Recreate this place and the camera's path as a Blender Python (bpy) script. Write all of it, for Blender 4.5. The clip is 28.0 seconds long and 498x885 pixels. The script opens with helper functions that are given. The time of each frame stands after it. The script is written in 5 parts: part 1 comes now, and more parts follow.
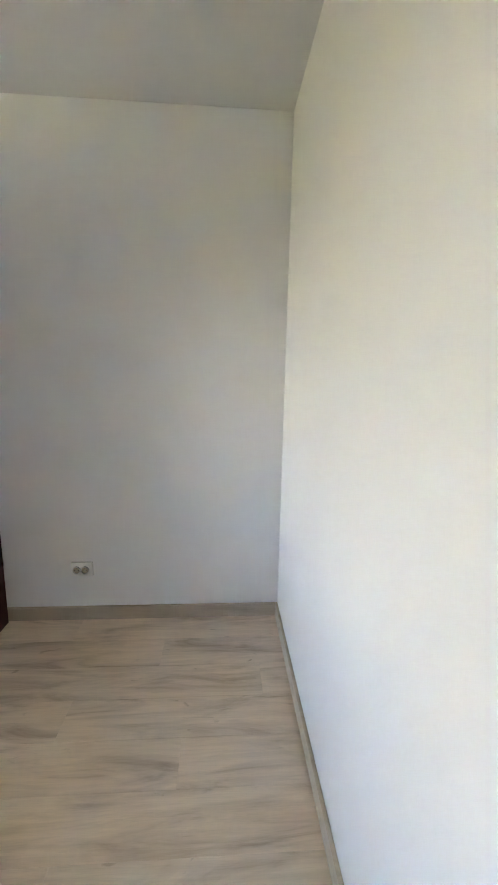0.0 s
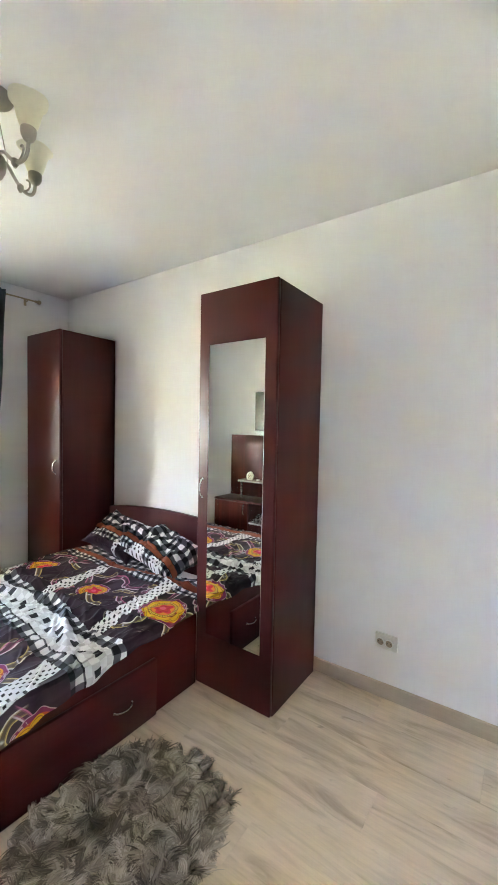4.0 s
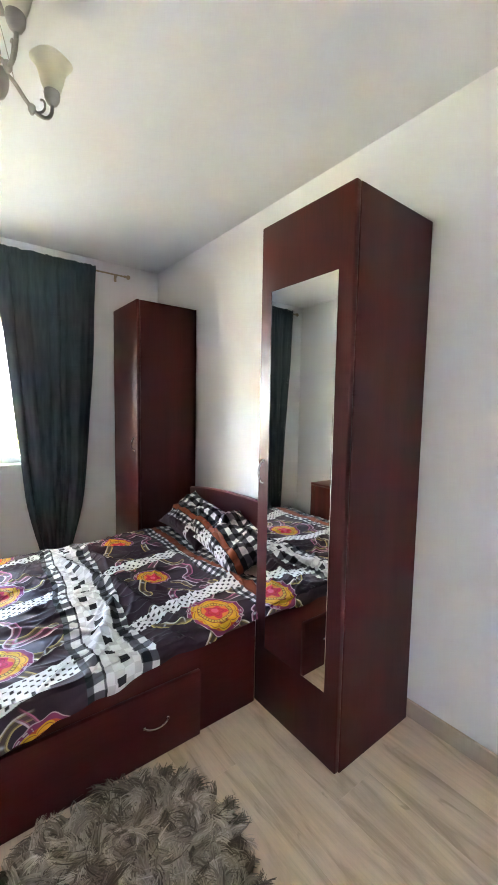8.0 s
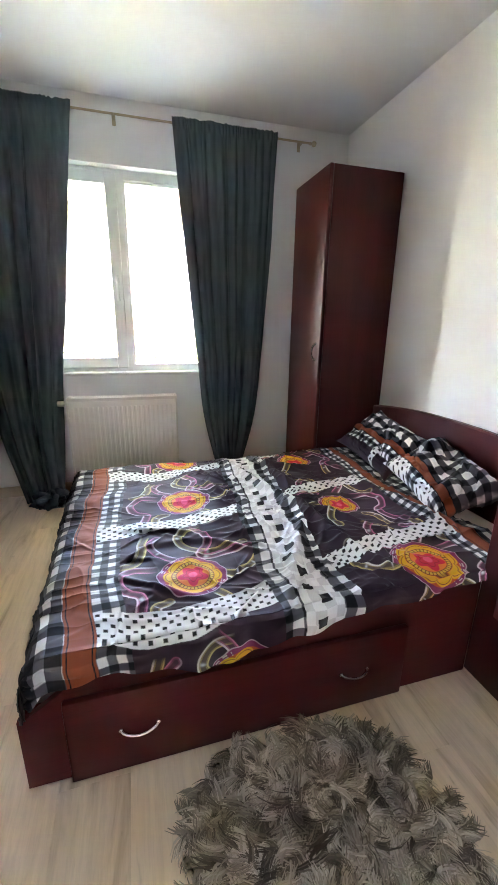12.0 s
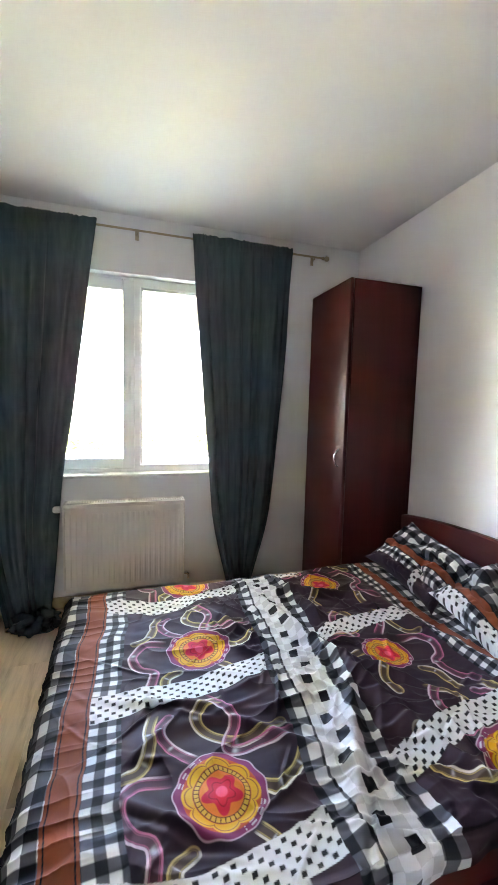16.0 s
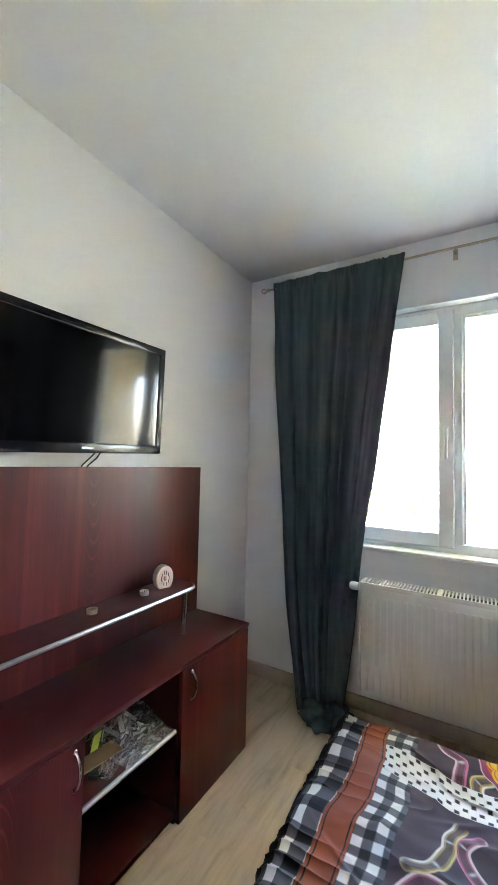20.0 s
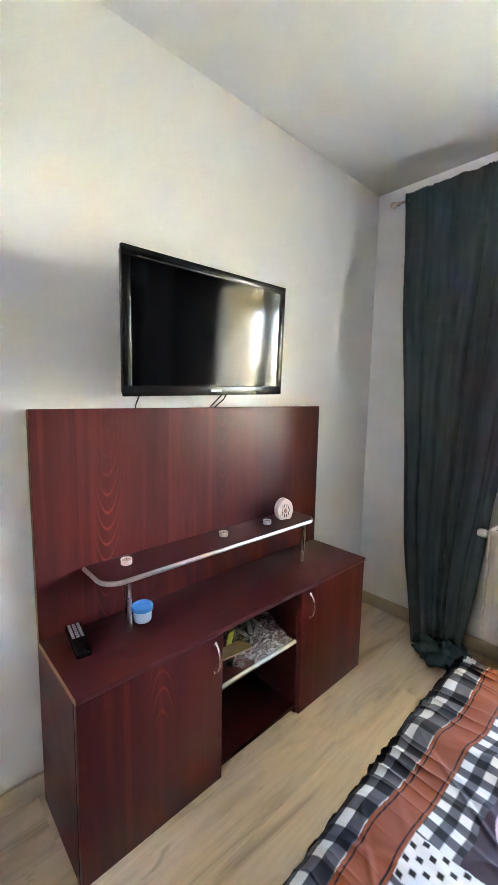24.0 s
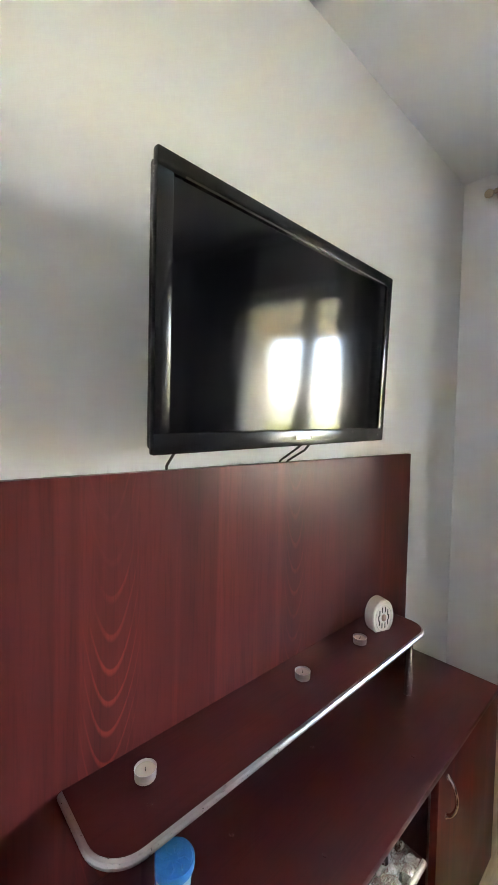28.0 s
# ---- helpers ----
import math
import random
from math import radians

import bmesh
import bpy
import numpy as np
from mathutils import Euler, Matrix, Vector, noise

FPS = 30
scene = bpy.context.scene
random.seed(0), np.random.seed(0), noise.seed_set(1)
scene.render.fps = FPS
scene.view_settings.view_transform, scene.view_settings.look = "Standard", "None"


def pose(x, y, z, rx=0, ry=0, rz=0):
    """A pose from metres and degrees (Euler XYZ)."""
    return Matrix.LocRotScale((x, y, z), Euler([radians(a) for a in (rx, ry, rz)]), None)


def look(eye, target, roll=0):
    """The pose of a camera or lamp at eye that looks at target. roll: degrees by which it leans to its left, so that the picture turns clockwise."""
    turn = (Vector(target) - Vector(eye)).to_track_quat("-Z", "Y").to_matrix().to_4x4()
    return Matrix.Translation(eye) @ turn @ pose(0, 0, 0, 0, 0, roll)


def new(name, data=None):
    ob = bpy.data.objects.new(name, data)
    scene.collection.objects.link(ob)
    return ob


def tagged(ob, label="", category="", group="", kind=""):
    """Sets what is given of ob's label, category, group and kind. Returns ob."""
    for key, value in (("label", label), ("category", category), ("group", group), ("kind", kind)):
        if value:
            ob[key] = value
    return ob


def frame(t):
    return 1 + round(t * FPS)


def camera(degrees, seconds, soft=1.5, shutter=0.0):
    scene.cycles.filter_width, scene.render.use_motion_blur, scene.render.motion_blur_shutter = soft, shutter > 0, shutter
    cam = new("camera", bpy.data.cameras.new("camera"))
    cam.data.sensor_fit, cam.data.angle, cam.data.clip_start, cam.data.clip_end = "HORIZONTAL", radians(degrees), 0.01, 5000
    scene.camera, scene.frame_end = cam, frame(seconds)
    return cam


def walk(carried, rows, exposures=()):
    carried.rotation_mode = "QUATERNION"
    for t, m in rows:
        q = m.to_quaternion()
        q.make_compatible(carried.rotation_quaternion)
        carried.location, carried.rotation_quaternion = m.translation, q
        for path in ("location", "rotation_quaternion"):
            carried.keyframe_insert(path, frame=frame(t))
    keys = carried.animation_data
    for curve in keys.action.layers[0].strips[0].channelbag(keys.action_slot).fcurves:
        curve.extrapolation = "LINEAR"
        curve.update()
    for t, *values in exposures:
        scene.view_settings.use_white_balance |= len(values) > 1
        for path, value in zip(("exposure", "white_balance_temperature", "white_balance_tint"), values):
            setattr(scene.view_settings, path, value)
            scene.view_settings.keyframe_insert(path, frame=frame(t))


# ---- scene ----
cam = camera(64.6, 28.0)
PATH = [
    (0, (0.214, 0.147, 1.378), (0.348, 2.112, 1.033), 1.1),
    (0.5, (0.136, 0.089, 1.382), (0.302, 2.056, 1.062), 1.2),
    (1, (0.065, 0.127, 1.36), (0.228, 2.098, 1.058), 1.3),
    (1.5, (0.033, 0.209, 1.38), (0.062, 2.187, 1.091), 1.1),
    (2, (0.074, 0.217, 1.361), (-0.247, 2.178, 1.135), 0.9),
    (2.5, (0.109, 0.209, 1.398), (-0.619, 2.064, 1.229), 1.0),
    (3, (0.064, 0.156, 1.404), (-0.938, 1.882, 1.286), 1.1),
    (3.5, (-0.005, 0.118, 1.423), (-1.144, 1.759, 1.33), 1.1),
    (4, (0.016, 0.121, 1.42), (-1.136, 1.754, 1.343), 1.1),
    (4.5, (0.137, 0.195, 1.386), (-0.916, 1.893, 1.292), 1.0),
    (6.5, (-0.095, 0.808, 1.46), (-1.412, 2.309, 1.338), 0.9),
    (7, (-0.086, 0.83, 1.407), (-1.509, 2.23, 1.284), 1.0),
    (7.5, (-0.066, 0.724, 1.427), (-1.547, 2.058, 1.258), 0.9),
    (8, (-0.086, 0.615, 1.362), (-1.666, 1.83, 1.193), 1.0),
    (8.5, (-0.145, 0.524, 1.34), (-1.838, 1.57, 1.146), 1.0),
    (9, (-0.226, 0.453, 1.306), (-2.028, 1.289, 1.073), 1.1),
    (9.5, (-0.39, 0.443, 1.283), (-2.279, 1.031, 0.992), 1.1),
    (10, (-0.52, 0.497, 1.252), (-2.453, 0.893, 0.923), 1.1),
    (10.5, (-0.555, 0.495, 1.261), (-2.495, 0.788, 0.872), 1.1),
    (11, (-0.568, 0.509, 1.257), (-2.491, 0.809, 0.795), 1.0),
    (11.5, (-0.512, 0.575, 1.242), (-2.4, 0.97, 0.714), 0.9),
    (13.5, (-0.619, 0.458, 1.33), (-2.307, 1.372, 0.768), 1.8),
    (14, (-0.635, 0.329, 1.359), (-2.358, 1.199, 0.834), 1.9),
    (14.5, (-0.62, 0.302, 1.382), (-2.409, 1.073, 0.927), 2.0),
    (15, (-0.643, 0.278, 1.406), (-2.477, 0.987, 1.042), 1.8),
    (15.5, (-0.688, 0.396, 1.386), (-2.571, 1.014, 1.119), 1.8),
    (16, (-0.816, 0.503, 1.383), (-2.718, 1.094, 1.201), 1.5),
    (16.5, (-0.939, 0.574, 1.429), (-2.848, 1.158, 1.315), 1.5),
    (17, (-1.071, 0.581, 1.493), (-2.993, 1.134, 1.445), 1.5),
    (17.5, (-1.227, 0.665, 1.445), (-3.175, 1.114, 1.498), 1.1),
    (18, (-1.347, 0.734, 1.411), (-3.33, 0.962, 1.536), 0.9),
    (18.5, (-1.314, 0.713, 1.39), (-3.303, 0.646, 1.586), 1.2),
    (19, (-1.264, 0.695, 1.438), (-3.215, 0.288, 1.614), 1.1),
    (19.5, (-1.285, 0.645, 1.444), (-3.146, -0.07, 1.604), 1.1),
    (20, (-1.325, 0.686, 1.355), (-3.04, -0.337, 1.458), 1.3),
    (20.5, (-1.318, 0.697, 1.296), (-2.862, -0.574, 1.295), 1.1),
    (21, (-1.297, 0.698, 1.299), (-2.727, -0.691, 1.143), 1.0),
    (21.5, (-1.297, 0.684, 1.335), (-2.681, -0.735, 1.072), 1.0),
    (23.5, (-1.292, 0.734, 1.369), (-2.647, -0.715, 1.117), 1.1),
    (24, (-1.293, 0.684, 1.382), (-2.643, -0.771, 1.139), 1.1),
    (24.5, (-1.295, 0.688, 1.384), (-2.635, -0.777, 1.145), 1.2),
    (25, (-1.279, 0.705, 1.382), (-2.601, -0.777, 1.152), 1.1),
    (25.5, (-1.273, 0.749, 1.391), (-2.582, -0.748, 1.178), 1.0),
    (26, (-1.291, 0.724, 1.424), (-2.595, -0.78, 1.228), 1.1),
    (26.5, (-1.244, 0.552, 1.472), (-2.541, -0.961, 1.299), 1.2),
    (27, (-1.254, 0.374, 1.467), (-2.527, -1.161, 1.315), 1.3),
    (27.5, (-1.372, 0.147, 1.44), (-2.637, -1.399, 1.338), 1.2),
    (28, (-1.541, 0.058, 1.413), (-2.901, -1.407, 1.337), 1.1),
]
EXPOSURES = [(0.0, 7.06, 7800, 23), (1.2, 6.92, 7800, 23), (2.0, 7.22, 7950, 24), (3.0, 7.93, 7400, 23), (4.5, 8.02, 7370, 24), (7.5, 8.15, 7300, 26),
             (9.0, 7.72, 7030, 27), (11.0, 7.82, 7180, 27), (14.0, 7.82, 7330, 27), (16.0, 7.67, 7280, 27), (18.0, 7.42, 7230, 27), (19.0, 7.40, 7130, 25),
             (20.0, 7.50, 6860, 25), (21.5, 7.97, 7030, 26), (24.0, 7.95, 7130, 27), (26.0, 7.82, 7180, 27), (28.0, 7.69, 7200, 27)]
walk(cam, [(t, look(eye, target, roll)) for t, eye, target, roll in PATH], EXPOSURES)

# ---- world and sun ----
SUN_ELEVATION, SUN_TURN = 71.0, 96.0
world = bpy.data.worlds.new("world")
scene.world = world
world.use_nodes = True
wn = world.node_tree
sky = wn.nodes.new("ShaderNodeTexSky")
sky.sky_type, sky.sun_disc = "NISHITA", False
sky.sun_elevation, sky.sun_rotation = radians(SUN_ELEVATION), radians(SUN_TURN)
sky.air_density, sky.dust_density = 1.0, 1.4
wn.nodes["Background"].inputs["Strength"].default_value = 0.15
wn.links.new(sky.outputs[0], wn.nodes["Background"].inputs["Color"])

sun_way = Vector((math.sin(radians(SUN_TURN)) * math.cos(radians(SUN_ELEVATION)),
                  math.cos(radians(SUN_TURN)) * math.cos(radians(SUN_ELEVATION)), math.sin(radians(SUN_ELEVATION))))
sun = new("sun", bpy.data.lights.new("sun", "SUN"))
sun.data.energy, sun.data.angle, sun.data.color = 2.2, radians(0.5), (1.0, 0.95, 0.89)
sun.matrix_world = look(sun_way * 30, (0, 0, 0))

# ---- room numbers ----
XW, XE, YS, YN, ZC = -3.60, 0.537, -0.674, 2.218, 2.592
WALL = 0.25
WIN_Y0, WIN_Y1, WIN_Z0, WIN_Z1 = -0.09, 1.15, 0.885, 2.228


# ---- material helpers ----
def nodes_of(name):
    m = bpy.data.materials.new(name)
    m.use_nodes = True
    return m, m.node_tree, m.node_tree.nodes["Principled BSDF"]


def put(tree, kind, **sockets):
    n = tree.nodes.new(kind)
    for key, value in sockets.items():
        n.inputs[key.replace("_", " ")].default_value = value
    return n


def coords(tree, scale=(1, 1, 1), by_object=False):
    tc = tree.nodes.new("ShaderNodeTexCoord")
    mp = tree.nodes.new("ShaderNodeMapping")
    mp.inputs["Scale"].default_value = scale
    out = tc.outputs["Object"]
    if by_object:
        info = tree.nodes.new("ShaderNodeObjectInfo")
        mul = tree.nodes.new("ShaderNodeVectorMath")
        mul.operation = "MULTIPLY_ADD"
        comb = tree.nodes.new("ShaderNodeCombineXYZ")
        for k in range(3):
            tree.links.new(info.outputs["Random"], comb.inputs[k])
        tree.links.new(comb.outputs[0], mul.inputs[0])
        mul.inputs[1].default_value = (37.0, 19.0, 11.0)
        tree.links.new(out, mul.inputs[2])
        out = mul.outputs[0]
    tree.links.new(out, mp.inputs["Vector"])
    return mp.outputs[0]


def ramp(tree, source, stops):
    r = tree.nodes.new("ShaderNodeValToRGB")
    while len(r.color_ramp.elements) < len(stops):
        r.color_ramp.elements.new(0.5)
    for e, (at, c) in zip(r.color_ramp.elements, stops):
        e.position = at
        e.color = (*c, 1) if len(c) == 3 else c
    tree.links.new(source, r.inputs[0])
    return r.outputs[0]


def mixed(tree, factor, a, b, kind="MIX"):
    m = tree.nodes.new("ShaderNodeMix")
    m.data_type, m.blend_type = "RGBA", kind
    for sock, value in ((m.inputs[0], factor), (m.inputs[6], a), (m.inputs[7], b)):
        if isinstance(value, bpy.types.NodeSocket):
            tree.links.new(value, sock)
        elif isinstance(value, (int, float)):
            sock.default_value = value
        else:
            sock.default_value = (*value, 1)
    return m.outputs[2]


def maths(tree, op, a, b=None, c=None):
    n = tree.nodes.new("ShaderNodeMath")
    n.operation = op
    for k, value in enumerate((a, b, c)):
        if value is None:
            continue
        if isinstance(value, bpy.types.NodeSocket):
            tree.links.new(value, n.inputs[k])
        else:
            n.inputs[k].default_value = value
    return n.outputs[0]


def bump(tree, bsdf, height, strength, distance=0.002):
    b = tree.nodes.new("ShaderNodeBump")
    b.inputs["Strength"].default_value, b.inputs["Distance"].default_value = strength, distance
    tree.links.new(height, b.inputs["Height"])
    tree.links.new(b.outputs[0], bsdf.inputs["Normal"])


def surface(name, colour, rough, metal=0.0, vary=0.12, scale=6.0, fine=90.0, relief=0.15, spec=0.5, coat=0.0, depth=0.001):
    """A painted, plastic or metal surface: broad tone change, fine grain in gloss and relief."""
    m, t, b = nodes_of(name)
    at = coords(t)
    broad = put(t, "ShaderNodeTexNoise", Scale=scale, Detail=5.0, Roughness=0.6)
    grain = put(t, "ShaderNodeTexNoise", Scale=fine, Detail=3.0)
    t.links.new(at, broad.inputs["Vector"])
    t.links.new(at, grain.inputs["Vector"])
    low = tuple(c * (1 - vary) for c in colour)
    high = tuple(min(1.0, c * (1 + vary * 0.6)) for c in colour)
    t.links.new(ramp(t, broad.outputs[0], ((0.3, low), (0.7, high))), b.inputs["Base Color"])
    t.links.new(ramp(t, grain.outputs[0], ((0.3, (rough * 0.85,) * 3), (0.7, (min(1, rough * 1.15),) * 3))), b.inputs["Roughness"])
    b.inputs["Metallic"].default_value = metal
    b.inputs["Specular IOR Level"].default_value = spec
    b.inputs["Coat Weight"].default_value = coat
    if relief:
        bump(t, b, grain.outputs[0], relief, depth)
    return m


def foil_wood(name, along="z", arcs=0.0, flip=1.0, shift=0.0, dark=(0.052, 0.0072, 0.0070), light=(0.100, 0.0138, 0.0125), rough=0.35, gloss=0.27):
    """Mahogany foil on board: long streaks along one axis, fine pores, and nested cathedral arcs where arcs > 0."""
    m, t, b = nodes_of(name)
    k = "xyz".index(along)
    streak_scale = [7.5, 7.5, 7.5]
    streak_scale[k] = 0.55
    pore_scale = [230.0, 230.0, 230.0]
    pore_scale[k] = 9.0
    streak = put(t, "ShaderNodeTexNoise", Scale=1.0, Detail=4.0, Roughness=0.52, Distortion=0.3)
    t.links.new(coords(t, streak_scale), streak.inputs["Vector"])
    pore = put(t, "ShaderNodeTexNoise", Scale=1.0, Detail=3.0)
    t.links.new(coords(t, pore_scale), pore.inputs["Vector"])
    mid = tuple(0.5 * (p + q) for p, q in zip(dark, light))
    colour = ramp(t, streak.outputs[0], ((0.32, dark), (0.5, tuple(0.7 * c + 0.3 * d for c, d in zip(dark, light))), (0.6, mid), (0.74, light)))
    if arcs:
        sep = t.nodes.new("ShaderNodeSeparateXYZ")
        warp = put(t, "ShaderNodeTexNoise", Scale=2.2, Detail=2.0)
        tc = t.nodes.new("ShaderNodeTexCoord")
        t.links.new(tc.outputs["Object"], warp.inputs["Vector"])
        t.links.new(tc.outputs["Object"], sep.inputs[0])
        across = maths(t, "ADD", sep.outputs[0], maths(t, "MULTIPLY", maths(t, "SUBTRACT", warp.outputs[0], 0.5), 0.05))
        u = maths(t, "SUBTRACT", maths(t, "FLOORED_MODULO", maths(t, "ADD", across, shift), arcs), arcs / 2)
        bowl = maths(t, "MULTIPLY", maths(t, "MULTIPLY", u, u), 58.0)
        level = maths(t, "ADD", maths(t, "MULTIPLY", sep.outputs[2], flip), maths(t, "MULTIPLY", bowl, -1.0))
        level = maths(t, "ADD", level, maths(t, "MULTIPLY", warp.outputs[0], 0.16))
        tooth = maths(t, "FRACT", maths(t, "MULTIPLY", level, 15.0))
        line = ramp(t, tooth, ((0.0, (0.10, 0.10, 0.10)), (0.70, (0.05, 0.05, 0.05)), (0.82, (0.8, 0.8, 0.8)), (0.90, (0.9, 0.9, 0.9)), (0.97, (0.1, 0.1, 0.1))))
        near = ramp(t, maths(t, "ABSOLUTE", u), ((0.012, (1, 1, 1)), (0.035, (0.5, 0.5, 0.5)), (0.062, (0, 0, 0))))
        big = put(t, "ShaderNodeTexNoise", Scale=4.6, Detail=1.0)
        t.links.new(tc.outputs["Object"], big.inputs["Vector"])
        some = ramp(t, big.outputs[0], ((0.36, (0.10, 0.10, 0.10)), (0.54, (0.80, 0.80, 0.80))))
        # on the doors the arcs crowd near the upper edge of one door
        inner = maths(t, "MULTIPLY", maths(t, "GREATER_THAN", sep.outputs[0], 0.0), ramp(t, sep.outputs[2], ((0.30, (0.10,) * 3), (0.44, (0.85,) * 3))))
        if arcs < 0.6:   # the second column of arcs is faint, and there is no third
            strong = maths(t, "MULTIPLY_ADD", maths(t, "GREATER_THAN", sep.outputs[0], 0.2), 0.7, 0.3)
            inner = maths(t, "MULTIPLY", maths(t, "GREATER_THAN", sep.outputs[0], -0.3), strong)
        amount = maths(t, "MULTIPLY", maths(t, "MULTIPLY", maths(t, "MULTIPLY", line, near), some), inner)
        colour = mixed(t, amount, colour, (0.30, 0.048, 0.034))
        stripe = put(t, "ShaderNodeTexNoise", Scale=1.0, Detail=1.0, Distortion=0.2)
        t.links.new(coords(t, (26.0, 26.0, 0.35)), stripe.inputs["Vector"])
        colour = mixed(t, ramp(t, stripe.outputs[0], ((0.60, (0, 0, 0)), (0.67, (0.28,) * 3), (0.74, (0.42,) * 3))), colour, (0.185, 0.030, 0.024))
    colour = mixed(t, ramp(t, pore.outputs[0], ((0.34, (0.22,) * 3), (0.5, (0, 0, 0)))), colour, tuple(c * 0.5 for c in dark))
    t.links.new(colour, b.inputs["Base Color"])
    smear = put(t, "ShaderNodeTexNoise", Scale=3.5, Detail=4.0)
    t.links.new(coords(t), smear.inputs["Vector"])
    t.links.new(ramp(t, smear.outputs[0], ((0.3, (rough * 0.9,) * 3), (0.7, (rough * 1.25,) * 3))), b.inputs["Roughness"])
    b.inputs["Specular IOR Level"].default_value = gloss
    bump(t, b, pore.outputs[0], 0.12, 0.0006)
    return m


def laminate(name, light=(0.79, 0.632, 0.485), dark=(0.355, 0.250, 0.170), by_object=True):
    """Pale greige oak laminate: grain along x, smoky blotches and a few knots."""
    m, t, b = nodes_of(name)
    at = coords(t, (1, 1, 1), by_object)
    def stretched(scale, detail, sx, distortion=0.0):
        mp = t.nodes.new("ShaderNodeMapping")
        mp.inputs["Scale"].default_value = (sx, 1, 1)
        t.links.new(at, mp.inputs["Vector"])
        n = put(t, "ShaderNodeTexNoise", Scale=scale, Detail=detail, Roughness=0.6, Distortion=distortion)
        t.links.new(mp.outputs[0], n.inputs["Vector"])
        return n.outputs[0]
    cloud = stretched(11.0, 5.0, 0.17, 0.8)
    knot = stretched(18.0, 3.0, 0.30, 1.2)
    grain = stretched(60.0, 5.0, 0.06, 0.4)
    fine = stretched(260.0, 3.0, 0.05)
    base = ramp(t, grain, ((0.3, tuple(0.80 * l + 0.20 * d for l, d in zip(light, dark))), (0.66, light)))
    base = mixed(t, ramp(t, cloud, ((0.45, (0, 0, 0)), (0.56, (0.22,) * 3), (0.72, (0.80,) * 3))), base, dark)
    base = mixed(t, ramp(t, knot, ((0.66, (0, 0, 0)), (0.74, (0.4,) * 3))), base, tuple(0.75 * c for c in dark))
    base = mixed(t, ramp(t, fine, ((0.35, (0.08,) * 3), (0.5, (0, 0, 0)))), base, tuple(0.6 * c for c in dark))
    if by_object:
        info = t.nodes.new("ShaderNodeObjectInfo")
        base = mixed(t, 1.0, base, ramp(t, info.outputs["Random"], ((0.0, (0.94, 0.94, 0.945)), (1.0, (1.0, 0.995, 0.985)))), "MULTIPLY")
    t.links.new(base, b.inputs["Base Color"])
    t.links.new(ramp(t, grain, ((0.3, (0.31,) * 3), (0.7, (0.45,) * 3))), b.inputs["Roughness"])
    b.inputs["Specular IOR Level"].default_value = 0.42
    bump(t, b, fine, 0.12, 0.0005)
    return m


def wall_paint(name, colour):
    m, t, b = nodes_of(name)
    at = coords(t)
    broad = put(t, "ShaderNodeTexNoise", Scale=1.3, Detail=5.0, Roughness=0.55)
    roller = put(t, "ShaderNodeTexNoise", Scale=70.0, Detail=3.0, Roughness=0.6)
    t.links.new(at, broad.inputs["Vector"])
    t.links.new(at, roller.inputs["Vector"])
    t.links.new(ramp(t, broad.outputs[0], ((0.3, tuple(c * 0.965 for c in colour)), (0.7, colour))), b.inputs["Base Color"])
    b.inputs["Roughness"].default_value = 0.75
    b.inputs["Specular IOR Level"].default_value = 0.25
    bump(t, b, roller.outputs[0], 0.02, 0.001)
    return m


def printed_cloth(name, rough=0.58, weave=900.0):
    """Cloth whose print is held per corner of the mesh; satin weave on top."""
    m, t, b = nodes_of(name)
    attr = t.nodes.new("ShaderNodeAttribute")
    attr.attribute_name = "print"
    at = coords(t)
    thread = put(t, "ShaderNodeTexNoise", Scale=weave, Detail=2.0)
    t.links.new(at, thread.inputs["Vector"])
    t.links.new(mixed(t, 0.18, attr.outputs["Color"], mixed(t, 1.0, attr.outputs["Color"], thread.outputs[0], "MULTIPLY")), b.inputs["Base Color"])
    b.inputs["Roughness"].default_value = rough
    b.inputs["Specular IOR Level"].default_value = 0.15
    bump(t, b, thread.outputs[0], 0.15, 0.0006)
    return m


def curtain_cloth(name):
    m, t, b = nodes_of(name)
    at = coords(t, (1, 1, 0.15))
    n = put(t, "ShaderNodeTexNoise", Scale=40.0, Detail=4.0)
    t.links.new(at, n.inputs["Vector"])
    w = put(t, "ShaderNodeTexNoise", Scale=700.0, Detail=2.0)
    t.links.new(coords(t), w.inputs["Vector"])
    colour = ramp(t, n.outputs[0], ((0.3, (0.042, 0.075, 0.086)), (0.7, (0.068, 0.110, 0.124))))
    t.links.new(colour, b.inputs["Base Color"])
    b.inputs["Roughness"].default_value = 0.7
    b.inputs["Sheen Weight"].default_value = 0.15
    b.inputs["Sheen Roughness"].default_value = 0.4
    b.inputs["Sheen Tint"].default_value = (0.45, 0.55, 0.55, 1)
    b.inputs["Specular IOR Level"].default_value = 0.2
    bump(t, b, w.outputs[0], 0.2, 0.0008)
    tr = put(t, "ShaderNodeBsdfTranslucent")
    tr.inputs["Color"].default_value = (0.21, 0.15, 0.18, 1)
    mix = t.nodes.new("ShaderNodeMixShader")
    mix.inputs[0].default_value = 0.17
    t.links.new(b.outputs[0], mix.inputs[1])
    t.links.new(tr.outputs[0], mix.inputs[2])
    t.links.new(mix.outputs[0], t.nodes["Material Output"].inputs["Surface"])
    return m


